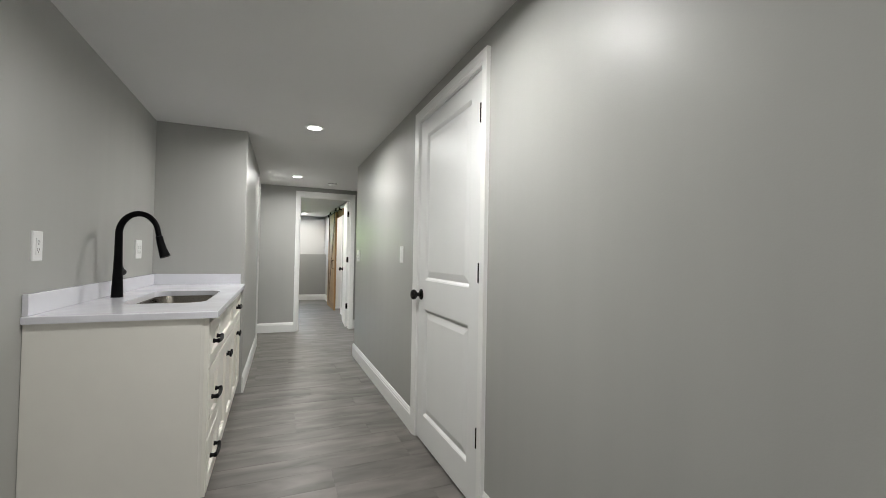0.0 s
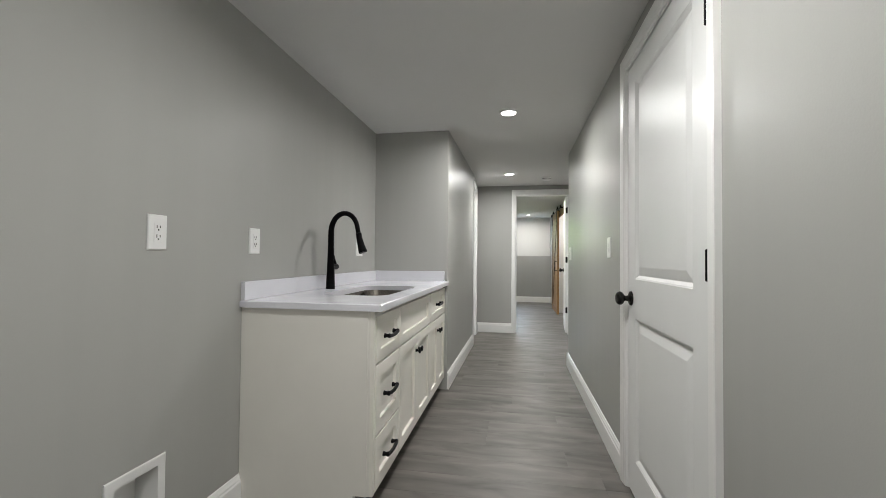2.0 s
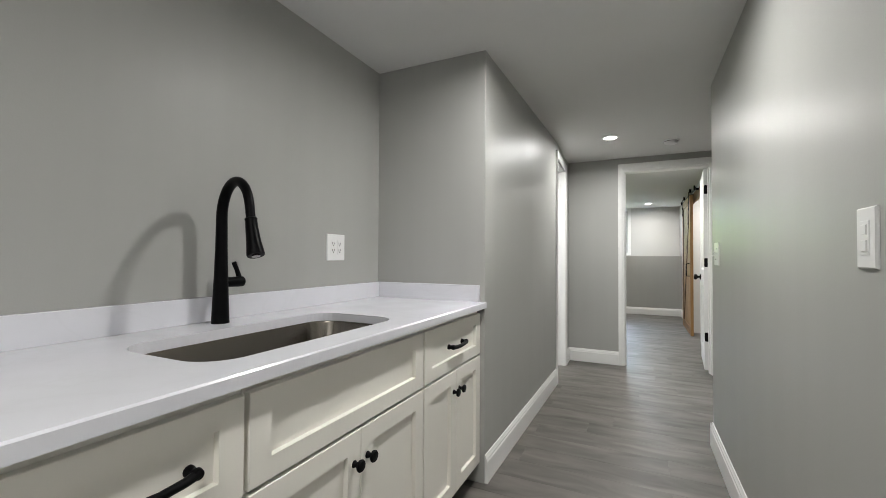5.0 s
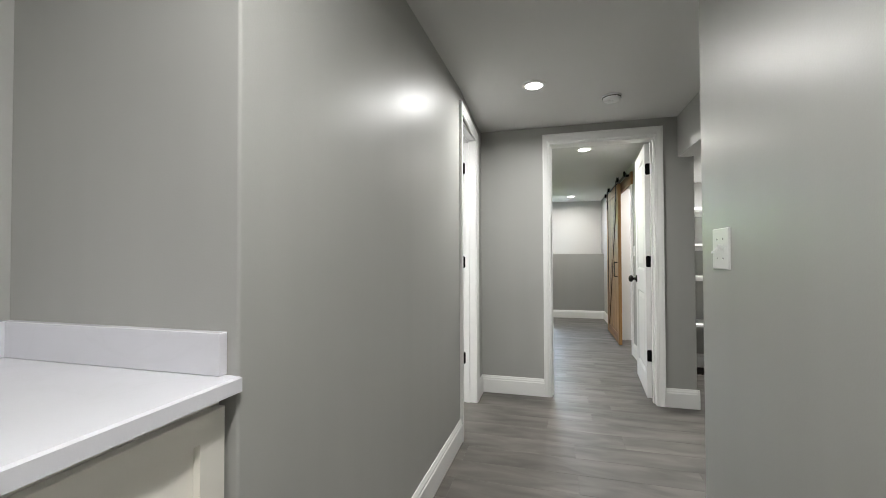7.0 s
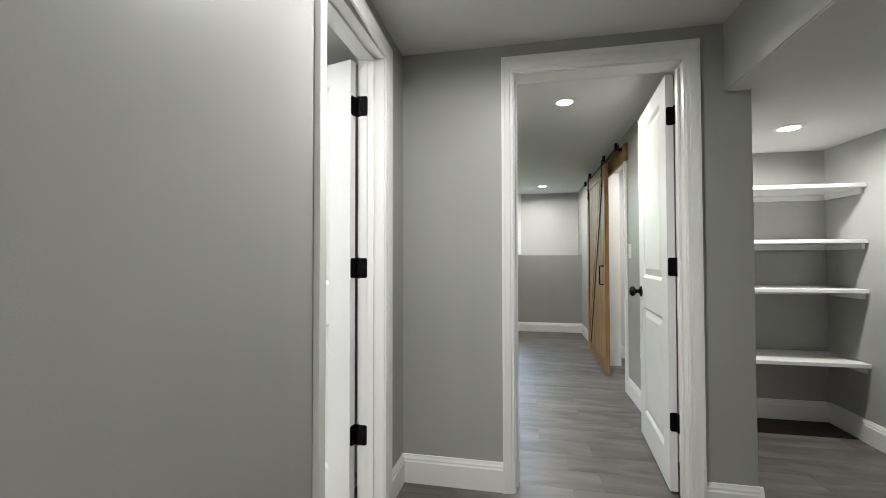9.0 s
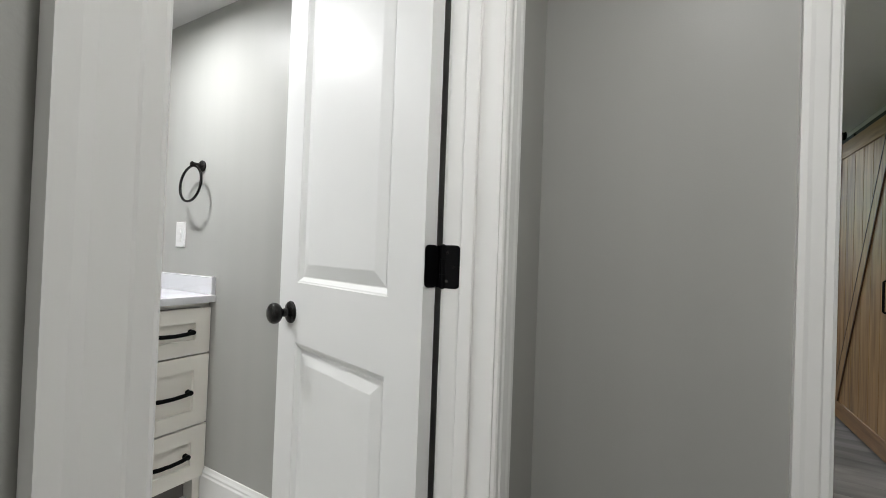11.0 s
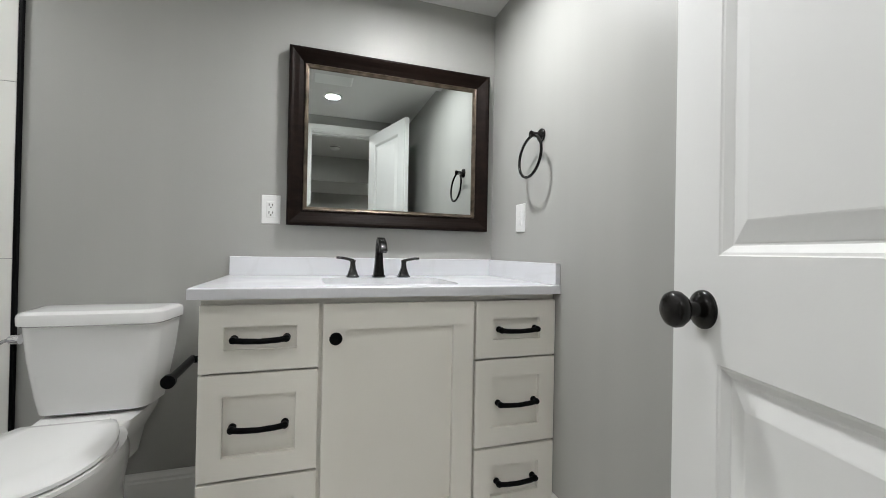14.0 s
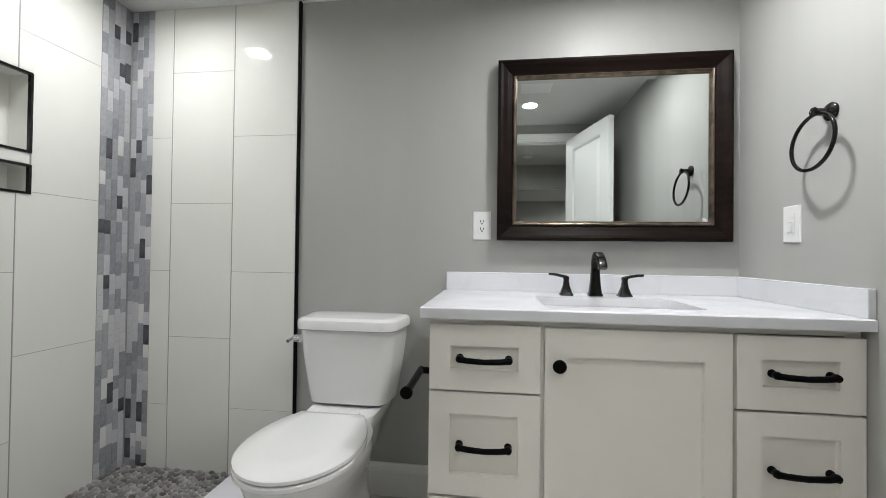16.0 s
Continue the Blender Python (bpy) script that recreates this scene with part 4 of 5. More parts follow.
SWING = Matrix.Translation((-0.592, 2.365, 0)) @ pose(0, 0, 0, 0, 0, -13.5) @ Matrix.Translation((0.592, -2.365, 0))


def swung(bm):
    bm.transform(SWING)
    return bm


arc = []
for k in range(19):
    a = radians(180 - k * 9.2)
    arc.append((-0.494 + 0.098 * math.cos(a), 2.365, 1.256 + 0.111 * math.sin(a)))
arc += [(-0.3945, 2.365, 1.262), (-0.389, 2.365, 1.24)]
part("spout", swung(tube(bmesh.new(), arc, [0.0175 - 0.0002 * k for k in range(21)], 18)), M_BLACK, fc, smooth=True)
part("spray_head", swung(tube(bmesh.new(), ((-0.390, 2.365, 1.2445), (-0.3895, 2.365, 1.243), (-0.389, 2.365, 1.239), (-0.3875, 2.365, 1.234), (-0.383, 2.365, 1.213), (-0.37, 2.365, 1.17), (-0.357, 2.365, 1.135), (-0.355, 2.365, 1.13)), [0.0145, 0.018, 0.018, 0.0172, 0.0182, 0.0212, 0.0258, 0.0245], 20)), M_BLACK, fc, smooth=True)
part("nozzle", swung(tube(bmesh.new(), ((-0.3555, 2.365, 1.1305), (-0.3545, 2.365, 1.1275)), 0.013, 18)), M_STEEL, fc)
hd = part("handle", tube(bmesh.new(), ((-0.592, 2.38, 1.04), (-0.592, 2.425, 1.04), (-0.592, 2.446, 1.04), (-0.592, 2.45, 1.04)), [0.0165, 0.018, 0.018, 0.014], 18), M_BLACK, fc, smooth=True)
part("lever", tube(bmesh.new(), ((-0.592, 2.436, 1.05), (-0.596, 2.428, 1.08), (-0.60, 2.418, 1.108)), [0.009, 0.0075, 0.008], 12), M_BLACK, hd, smooth=True)

# ---- storage nook ----
for z in (1.586, 1.243, 0.936, 0.486):
    sh = thing("shelf", "white painted wooden wall shelf, empty", "shelf", (2.1, 7.25, z), group="storage nook shelves")
    part("board", boxes((1.568, 2.628, 7.06, 7.418, z - 0.024, z), bevel=0.002), M_TRIM, sh)
    part("cleat", boxes((2.611, 2.6285, 7.09, 7.40, z - 0.062, z - 0.0245), bevel=0.001), M_TRIM, sh)
    part("cleat", boxes((1.568, 2.61, 7.40, 7.418, z - 0.062, z - 0.0245), bevel=0.001), M_TRIM, sh)
solid("floor_strip", boxes((1.583, 2.613, 7.15, 7.404, 0.001, 0.006)), M_DARKSTRIP, "dark strip on the floor under the shelves", "floor", kind="structure")

# ---- bedroom: sliding barn door ----
bd = thing("barn_door", "stained pine sliding barn door with dark brace", "barn door", (1.36, 8.9, 0.012))
Y0, Y1, BX0, BX1 = 8.30, 9.42, 1.345, 1.383
for k in range(6):
    a = Y0 + 0.11 + k * 0.15
    part("plank", boxes((BX0 + 0.008, BX1 - 0.004, a + 0.001, a + 0.149, 0.13, 1.93), bevel=0.002), M_BARN, bd)
for a, b in ((Y0, Y0 + 0.11), (Y1 - 0.11, Y1)):
    part("stile", boxes((BX0, BX1, a, b, 0.012, 2.045), bevel=0.003), M_BARN, bd)
for a, b in ((0.012, 0.13), (1.93, 2.045)):
    part("rail", boxes((BX0 + 0.0005, BX1, Y0 + 0.11, Y1 - 0.11, a, b), bevel=0.003), M_BARN_H, bd)
bm = bmesh.new()
p, q = Vector((0, Y0 + 0.16, 1.93)), Vector((0, Y1 - 0.14, 0.13))
side = Vector((0, 0.045, 0.0))
loft(bm, [[(x, (c0 + s)[1], c0[2]) for x, s in ((BX0 + 0.001, -side), (BX0 + 0.001, side), (BX0 + 0.012, side), (BX0 + 0.012, -side))] for c0 in (p, q)])
part("brace", bm, M_BARN, bd)
for s in (-0.05, 0.045):
    bm = bmesh.new()
    loft(bm, [[(x, c0[1] + s + o, c0[2]) for x, o in ((BX0 - 0.001, 0), (BX0 - 0.001, 0.01), (BX0 + 0.011, 0.01), (BX0 + 0.011, 0))] for c0 in (p, q)])
    part("dark_edge", bm, M_BARN_DARK, bd, "dark stained brace edge")
part("dark_edge", boxes((BX0 - 0.001, BX0 + 0.009, Y1 - 0.125, Y1 - 0.1095, 0.13, 1.93)), M_BARN_DARK, bd)
bm = bmesh.new()
tube(bm, ((BX0, 8.37, 0.87), (BX0 - 0.035, 8.37, 0.87), (BX0 - 0.04, 8.37, 0.875), (BX0 - 0.04, 8.37, 1.045), (BX0 - 0.035, 8.37, 1.05), (BX0, 8.37, 1.05)), 0.006, 10)
part("pull_handle", bm, M_BLACK, bd, "black metal pull handle", smooth=True)
for y in (Y0 + 0.12, Y1 - 0.12):
    hg = part("hanger", boxes((BX0 - 0.007, BX0 - 0.0005, y - 0.02, y + 0.02, 1.82, 2.10), bevel=0.002), M_BLACK, bd, "black strap hanger with wheel")
    part("wheel", _turned(bmesh.new(), Vector((1.349, y, 2.115)), Vector((1, 0, 0)), ((0, 0.03), (0.004, 0.036), (0.008, 0.03), (0.018, 0.03), (0.022, 0.036), (0.026, 0.03)), 24), M_BLACK, hg, smooth=True)
    for z in (1.85, 1.95):
        part("bolt", _turned(bmesh.new(), Vector((BX0 - 0.007, y, z)), Vector((-1, 0, 0)), ((0, 0.01), (0.006, 0.01), (0.008, 0.006)), 8), M_BLACK, hg)
tr = thing("door_track", "black steel rail on a stained pine header board", "door track", (1.42, 8.7, 2.0))
part("header_board", boxes((1.405, 1.4285, 7.735, 9.62, 1.945, 2.085), bevel=0.003), M_BARN_H, tr, "stained pine header board")
part("rail", boxes((1.358, 1.366, 7.76, 9.6, 2.045, 2.08), bevel=0.001), M_BLACK, tr)
for y in (7.85, 8.45, 9.05, 9.52):
    part("standoff", _turned(bmesh.new(), Vector((1.4045, y, 2.06)), Vector((-1, 0, 0)), ((0, 0.014), (0.038, 0.014), (0.0385, 0.01), (0.05, 0.01), (0.054, 0.006)), 12), M_BLACK, tr, smooth=True)
for y in (7.80, 9.585):
    part("stopper", boxes((1.338, 1.3575, y - 0.018, y + 0.018, 2.04, 2.10), bevel=0.003), M_BLACK, tr)

# ---- bathroom: vanity ----
VX = -1.503
vx = facing("+x", VX)
va = thing("vanity_cabinet", "cream painted bathroom vanity with drawers and door", "vanity", (-1.8, 5.61, 0))
for name, row in (("side_panel", (BATH_X + 0.003, VX - 0.0195, 5.049, 5.073, 0.0, 0.8655)), ("side_panel", (BATH_X + 0.003, VX - 0.0195, 6.155, 6.1955, 0.0, 0.8655)),
                  ("bottom_panel", (BATH_X + 0.003, VX - 0.0195, 5.073, 6.155, 0.1, 0.118)), ("top_rail", (VX - 0.04, VX - 0.0195, 5.073, 6.155, 0.845, 0.8655)),
                  ("stile", (VX - 0.04, VX - 0.0195, 5.362, 5.386, 0.118, 0.845)), ("stile", (VX - 0.04, VX - 0.0195, 5.872, 5.889, 0.118, 0.845)),
                  ("back_panel", (BATH_X + 0.003, BATH_X + 0.012, 5.073, 6.155, 0.118, 0.8655))):
    part(name, boxes(row), M_CABSIDE, va)
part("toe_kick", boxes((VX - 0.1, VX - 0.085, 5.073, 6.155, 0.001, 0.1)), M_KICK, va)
for y0, y1, rows in ((5.05, 5.369, ((0.655, 0.846), (0.352, 0.649), (0.106, 0.344))), (5.884, 6.194, ((0.645, 0.842), (0.340, 0.638), (0.106, 0.332)))):
    for z0, z1 in rows:
        d = shaker(va, "drawer", y0, y1, z0, z1, vx, 0.062, 0.062)
        bar_handle(d, vx, (y0 + y1) / 2, (z0 + z1) / 2, 0.15)
d = shaker(va, "cabinet_door", 5.381, 5.874, 0.106, 0.844, vx, 0.072, 0.08)
round_knob(d, vx, 5.418, 0.742, 0.0195)

vt = thing("bathroom_countertop", "white veined stone vanity top with backsplash", "countertop", (-1.77, 5.6, 0.874))
hole = rounded_rect(-1.865, -1.565, 5.385, 5.85, 0.03, 6)
part("slab", slab_with_cutout(bmesh.new(), BATH_X + 0.001, -1.475, 5.025, BATH_Y - 0.001, 0.866, 0.898, hole), M_MARBLE, vt)
part("backsplash", boxes((BATH_X + 0.001, BATH_X + 0.021, 5.035, BATH_Y - 0.001, 0.8982, 0.975), bevel=0.0015), M_MARBLE, vt)
part("side_splash", boxes((BATH_X + 0.0215, -1.478, BATH_Y - 0.021, BATH_Y - 0.001, 0.8982, 0.975), bevel=0.0015), M_MARBLE, vt)
bs = thing("bathroom_sink", "white rectangular undermount basin in the vanity", "sink", (-1.71, 5.62, 0.75))
rings = []
for ins, z in ((-0.012, 0.8645), (-0.002, 0.8645), (0.0, 0.860), (0.012, 0.80), (0.04, 0.765), (0.09, 0.757)):
    rings.append([(x, y, z) for x, y in rounded_rect(-1.865 + ins, -1.565 - ins, 5.385 + ins, 5.85 - ins, 0.03, 6)])
bm = bmesh.new()
loft(bm, rings, cap=False)
bm.faces.new([v for v in bm.verts][-len(rings[-1]):])
part("basin", bm, M_PORC, bs, smooth=True)
part("drain", _turned(bmesh.new(), Vector((-1.72, 5.617, 0.7575)), Vector((0, 0, 1)), ((0, 0.03), (0.003, 0.028), (0.003, 0.02)), 20), M_BRONZE, bs, smooth=True)

bf = thing("bathroom_faucet", "oil-rubbed bronze widespread faucet on the vanity", "faucet", (-1.925, 5.617, 0.898))


def square_ring(cx, cy, z, a, b, r):
    return [(x, y, z) for x, y in rounded_rect(cx - a, cx + a, cy - b, cy + b, r, 3)]


FC = -1.93
part("spout_body", loft(bmesh.new(), [square_ring(FC, 5.617, z, a, a, a * 0.4) for z, a in ((0.8982, 0.026), (0.904, 0.026), (0.908, 0.022), (0.95, 0.0175), (1.0, 0.0145))]), M_BRONZE, bf, smooth=True)
sp = bmesh.new()
path = [(FC, 1.0), (FC + 0.002, 1.02), (FC + 0.012, 1.042), (FC + 0.03, 1.052), (FC + 0.055, 1.05), (FC + 0.085, 1.035), (FC + 0.105, 1.012), (FC + 0.108, 1.005)]
rings = []
for i, (x, z) in enumerate(path):
    d = Vector((path[min(i + 1, 7)][0] - path[max(i - 1, 0)][0], 0, path[min(i + 1, 7)][1] - path[max(i - 1, 0)][1])).normalized()
    up = Vector((-d.z, 0, d.x))
    rings.append([Vector((x, 5.617, z)) + up * a + Vector((0, b, 0)) for a, b in rounded_rect(-0.012, 0.012, -0.0145, 0.0145, 0.004, 3)])
part("spout", loft(sp, rings), M_BRONZE, bf, smooth=True)
for y, s in ((5.51, -1), (5.724, 1)):
    h = part("handle", loft(bmesh.new(), [square_ring(FC, y, z, a, a, a * 0.4) for z, a in ((0.8982, 0.025), (0.903, 0.025), (0.907, 0.021), (0.935, 0.012), (0.955, 0.0095), (0.966, 0.011), (0.97, 0.009))]), M_BRONZE, bf, smooth=True)
    part("lever", tube(bmesh.new(), ((FC, y - s * 0.004, 0.966), (FC, y + s * 0.02, 0.972), (FC + 0.004, y + s * 0.045, 0.977), (FC + 0.006, y + s * 0.066, 0.978)), [0.0065, 0.0062, 0.0055, 0.005], 10), M_BRONZE, h, smooth=True)

# mirror
mi = thing("mirror", "wall mirror in a wide dark espresso frame", "mirror", (BATH_X, 5.698, 1.11))
m3 = facing("+x", BATH_X + 0.002)
part("frame", nested(bmesh.new(), 5.245, 6.151, 1.11, 1.857, ((0, 0), (0, 0.044), (0.004, 0.051), (0.012, 0.053), (0.022, 0.049), (0.04, 0.036), (0.056, 0.029), (0.064, 0.028), (0.064, 0.0)), m3, False, False), M_FRAME, mi)
part("inner_lip", nested(bmesh.new(), 5.3085, 6.0875, 1.1735, 1.7935, ((0, 0.0), (0, 0.033), (0.003, 0.036), (0.007, 0.034), (0.010, 0.03), (0.014, 0.029), (0.016, 0.024), (0.016, 0.0)), m3, False, False), M_LIP, mi, "worn bronze inner lip")
part("glass", nested(bmesh.new(), 5.322, 6.074, 1.187, 1.78, ((0, 0.004), (0, 0.0218), (0.018, 0.0223)), m3), M_MIRROR, mi, "clear silvered mirror glass")

# towel ring
tr = thing("towel_ring", "dark bronze towel ring on the bathroom wall", "towel ring", (-1.618, BATH_Y, 1.474))
part("mount", _turned(bmesh.new(), Vector((-1.618, BATH_Y - 0.0005, 1.474)), Vector((0, -1, 0)), ((0, 0.026), (0.006, 0.026), (0.012, 0.02), (0.016, 0.011), (0.04, 0.011), (0.048, 0.014), (0.052, 0.012), (0.054, 0.004)), 22), M_BRONZE, tr, smooth=True)
ring = [(-1.622 + 0.081 * math.sin(a), BATH_Y - 0.042 - 0.016 * (1 - math.cos(a)) / 2, 1.387 + 0.081 * math.cos(a)) for a in (2 * math.pi * k / 40 for k in range(41))]
part("ring", tube(bmesh.new(), ring, 0.0055, 10), M_BRONZE, tr, smooth=True)

# paper holder on the vanity's side
tp = thing("paper_holder", "empty black toilet paper holder on the vanity side", "paper holder", (-1.70, 5.05, 0.65))
part("mount", _turned(bmesh.new(), Vector((-1.70, 5.0545, 0.652)), Vector((0, -1, 0)), ((0, 0.024), (0.006, 0.024), (0.008, 0.011), (0.06, 0.011)), 18), M_BLACK, tp, smooth=True)
part("rod", tube(bmesh.new(), ((-1.712, 4.99, 0.652), (-1.48, 4.99, 0.652), (-1.478, 4.99, 0.652), (-1.464, 4.99, 0.652)), [0.0115, 0.0115, 0.018, 0.018], 18), M_BLACK, tp, smooth=True)

# ---- toilet ----
TY = 4.665
to = thing("toilet", "white two-piece toilet with closed lid", "toilet", (-1.7, TY, 0))


def egg_ring(xb, xf, half, back, z, n=17):
    """A seat outline: straight back edge, widest in the middle, round tip."""
    side = []
    for k in range(n):
        s = 1 - (1 - k / (n - 1)) ** 1.0
        s = math.sin(s * math.pi / 2) if s > 0.5 else s * math.sin(math.pi / 4) / 0.5
        w = half - (half - back) * ((0.5 - s) / 0.5) ** 2 if s < 0.5 else half * math.sqrt(max(1 - ((s - 0.5) / 0.5) ** 2, 0))
        side.append((xb + (xf - xb) * s, w))
    return [(x, TY + w, z) for x, w in side] + [(x, TY - w, z) for x, w in side[-2::-1]]


def soft_ring(xb, xf, half, z, power=2.6, n=40):
    """An oval foot ring, squarer towards the back."""
    out = []
    split = xb + (xf - xb) * 0.45
    for k in range(n):
        a = 2 * math.pi * k / n
        c, s = math.cos(a), math.sin(a)
        ex = 2 / (power if c < 0 else 2.05)
        out.append((split + (xf - split if c > 0 else split - xb) * math.copysign(abs(c) ** ex, c), TY + half * math.copysign(abs(s) ** ex, s), z))
    return out


def tank_ring(x0, x1, half, z, r, taper=0.13):
    return [(x, TY + (y - TY) * (1 - taper * max(x - x0, 0) / (x1 - x0)), z) for x, y in rounded_rect(x0, x1, TY - half, TY + half, r, 5)]


part("bowl", loft(bmesh.new(), [soft_ring(-1.97, -1.42, 0.118, 0.001, 3.2), soft_ring(-1.97, -1.42, 0.114, 0.06, 3.2), soft_ring(-1.96, -1.45, 0.10, 0.14, 3), soft_ring(-1.95, -1.43, 0.108, 0.22, 2.8),
                                soft_ring(-1.92, -1.36, 0.14, 0.31, 2.6), soft_ring(-1.86, -1.305, 0.168, 0.385, 2.4), soft_ring(-1.82, -1.292, 0.177, 0.422, 2.3), soft_ring(-1.82, -1.294, 0.175, 0.436, 2.3)]), M_PORC, to, smooth=True)
part("tank_shelf", loft(bmesh.new(), [tank_ring(-2.03, -1.74, 0.09, 0.26, 0.03), tank_ring(-2.03, -1.74, 0.11, 0.35, 0.03), tank_ring(-2.03, -1.76, 0.15, 0.425, 0.03), tank_ring(-2.03, -1.78, 0.152, 0.444, 0.03)]), M_PORC, to, smooth=True)
part("tank", loft(bmesh.new(), [tank_ring(-2.03, -1.875, 0.155, 0.45, 0.05), tank_ring(-2.035, -1.862, 0.176, 0.458, 0.045), tank_ring(-2.04, -1.855, 0.184, 0.51, 0.04), tank_ring(-2.045, -1.845, 0.205, 0.64, 0.04), tank_ring(-2.045, -1.84, 0.216, 0.745, 0.04)]), M_PORC, to, smooth=True)
part("tank_lid", loft(bmesh.new(), [tank_ring(-2.048, -1.833, 0.220, 0.746, 0.045), tank_ring(-2.053, -1.822, 0.227, 0.752, 0.05), tank_ring(-2.053, -1.821, 0.228, 0.776, 0.05), tank_ring(-2.051, -1.824, 0.225, 0.786, 0.05), tank_ring(-2.045, -1.835, 0.214, 0.793, 0.05), tank_ring(-2.03, -1.85, 0.19, 0.795, 0.05)]), M_PORC, to, smooth=True)
part("seat", loft(bmesh.new(), [egg_ring(-1.727, -1.288, 0.178, 0.116, 0.4385), egg_ring(-1.730, -1.283, 0.182, 0.118, 0.442), egg_ring(-1.730, -1.283, 0.182, 0.118, 0.453), egg_ring(-1.727, -1.287, 0.178, 0.116, 0.457)]), M_SEAT, to, "white plastic seat", smooth=True)
part("lid", loft(bmesh.new(), [egg_ring(-1.728, -1.287, 0.178, 0.116, 0.4605), egg_ring(-1.731, -1.282, 0.182, 0.119, 0.4635), egg_ring(-1.731, -1.283, 0.181, 0.118, 0.472), egg_ring(-1.724, -1.292, 0.173, 0.111, 0.478), egg_ring(-1.70, -1.38, 0.10, 0.07, 0.481)]), M_SEAT, to, "closed white plastic lid", smooth=True)
for s in (-0.075, 0.075):
    part("seat_hinge", loft(bmesh.new(), [[(x, y + s, z) for x, y, z in tank_ring(-1.765, -1.724, 0.018, h, 0.006, 0)] for h in (0.4365, 0.466, 0.470)]), M_SEAT, to, smooth=True)
fl = part("flush_lever", tube(bmesh.new(), ((-1.90, TY - 0.208, 0.70), (-1.90, TY - 0.234, 0.70), (-1.90, TY - 0.240, 0.70)), [0.016, 0.014, 0.009], 16), M_CHROME, to, "chrome side flush lever", smooth=True)
part("lever_arm", tube(bmesh.new(), ((-1.90, TY - 0.238, 0.70), (-1.88, TY - 0.242, 0.698), (-1.862, TY - 0.243, 0.695)), [0.006, 0.0055, 0.007], 10), M_CHROME, fl, smooth=True)

# ---- shower ----
cb = solid("shower_curb", boxes((BATH_X + 0.001, BUMP - T - 0.001, 4.13, 4.345, 0.0, 0.1), bevel=0.004), M_QUARTZ, "white stone shower curb", "shower curb", kind="structure")
pan = solid("shower_floor", boxes((BATH_X + 0.001, BUMP - T - 0.001, SHOWER_Y + 0.001, 4.13, 0.0, 0.04)), M_GROUT, "grey pebble mosaic shower floor", "shower floor", kind="structure")
bk = solid("tile_wall_1", boxes((BATH_X + 0.001, BATH_X + 0.0145, SHOWER_Y + 0.0145, 4.352, 0.04, CEIL - 0.001)), M_JOINT, "large pale glazed shower wall tiles with mosaic strip", "tiled wall", kind="structure")
TL = SHOWER_Y + 0.007
lf = solid("tile_wall_2", boxes((BATH_X + 0.001, NX0, SHOWER_Y + 0.001, TL + 0.0075, 0.04, CEIL - 0.001), (NX1, BUMP - T - 0.001, SHOWER_Y + 0.001, TL + 0.0075, 0.04, CEIL - 0.001), (NX0, NX1, SHOWER_Y + 0.001, TL + 0.0075, 0.04, NZ0),
                                (NX0, NX1, SHOWER_Y + 0.001, TL + 0.0075, NZ1, NZ2), (NX0, NX1, SHOWER_Y + 0.001, TL + 0.0075, NZ3, CEIL - 0.001)), M_JOINT, "pale glazed shower wall tiles with two niches", "tiled wall", kind="structure")
ed = solid("tile_edge_trim", boxes((BATH_X + 0.001, BATH_X + 0.017, 4.3525, 4.362, 0.1, CEIL - 0.001)), M_BLACK, "black metal tile edge trim", "edge trim", kind="structure")
for z0, z1 in ((NZ0, NZ1), (NZ2, NZ3)):
    ni = thing("shower_niche", "recessed tiled shower niche with dark metal rim", "niche", ((NX0 + NX1) / 2, TL, z0))
    part("rim", nested(bmesh.new(), NX0 - 0.004, NX1 + 0.004, z0 - 0.004, z1 + 0.004, ((0, -0.002), (0, 0.0125), (0.009, 0.0125), (0.009, -0.001)), facing("+y", TL), False, False), M_BRONZE, ni)
    part("lining", nested(bmesh.new(), NX0 + 0.001, NX1 - 0.001, z0 + 0.001, z1 - 0.001, ((0, 0.001), (0, -0.088), (0.004, -0.0885)), facing("+y", TL), False, True), M_TILE, ni)

# tiles: each its own piece


def tile_piece(cache, name, w, h, mat, d=0.009, e=0.0006):
    """A thin bevelled tile in its own frame: u to the right, v up, out along w; shared by equal sizes."""
    key = (name, round(w, 4), round(h, 4), mat.name)
    if key not in cache:
        bm = bmesh.new()
        nested(bm, 0, w, 0, h, ((0, 0), (0, d - e), (e, d)), lambda u, v, q: (u, v, q), False, True)
        cache[key] = mesh_of(name, bm, mat)
    return cache[key]


CACHE = {}
BACK = Matrix(((0, 0, 1, 0), (1, 0, 0, 0), (0, 1, 0, 0), (0, 0, 0, 1)))      # faces +x, u along y
LEFT = Matrix(((-1, 0, 0, 0), (0, 0, 1, 0), (0, 1, 0, 0), (0, 0, 0, 1)))     # faces +y, u along -x


def lay(parent, name, w, h, mat, m, d=0.009):
    ob = new(name, tile_piece(CACHE, name, w, h, mat, d))
    ob.parent = parent
    ob.matrix_basis = m
    return ob


G = 0.0017
J_A, J_B = (0.04, 0.337, 0.957, 1.577, CEIL), (0.04, 0.652, 1.27, 1.88, CEIL)
for y0, y1, js in ((4.047, 4.352, J_A), (3.739, 4.044, J_B), (3.636, 3.736, J_A)):
    for z0, z1 in zip(js, js[1:]):
        lay(bk, "tile", y1 - y0 - G, z1 - z0 - G, M_TILE, Matrix.Translation((BATH_X + 0.007, y0, z0 + G / 2)) @ BACK)


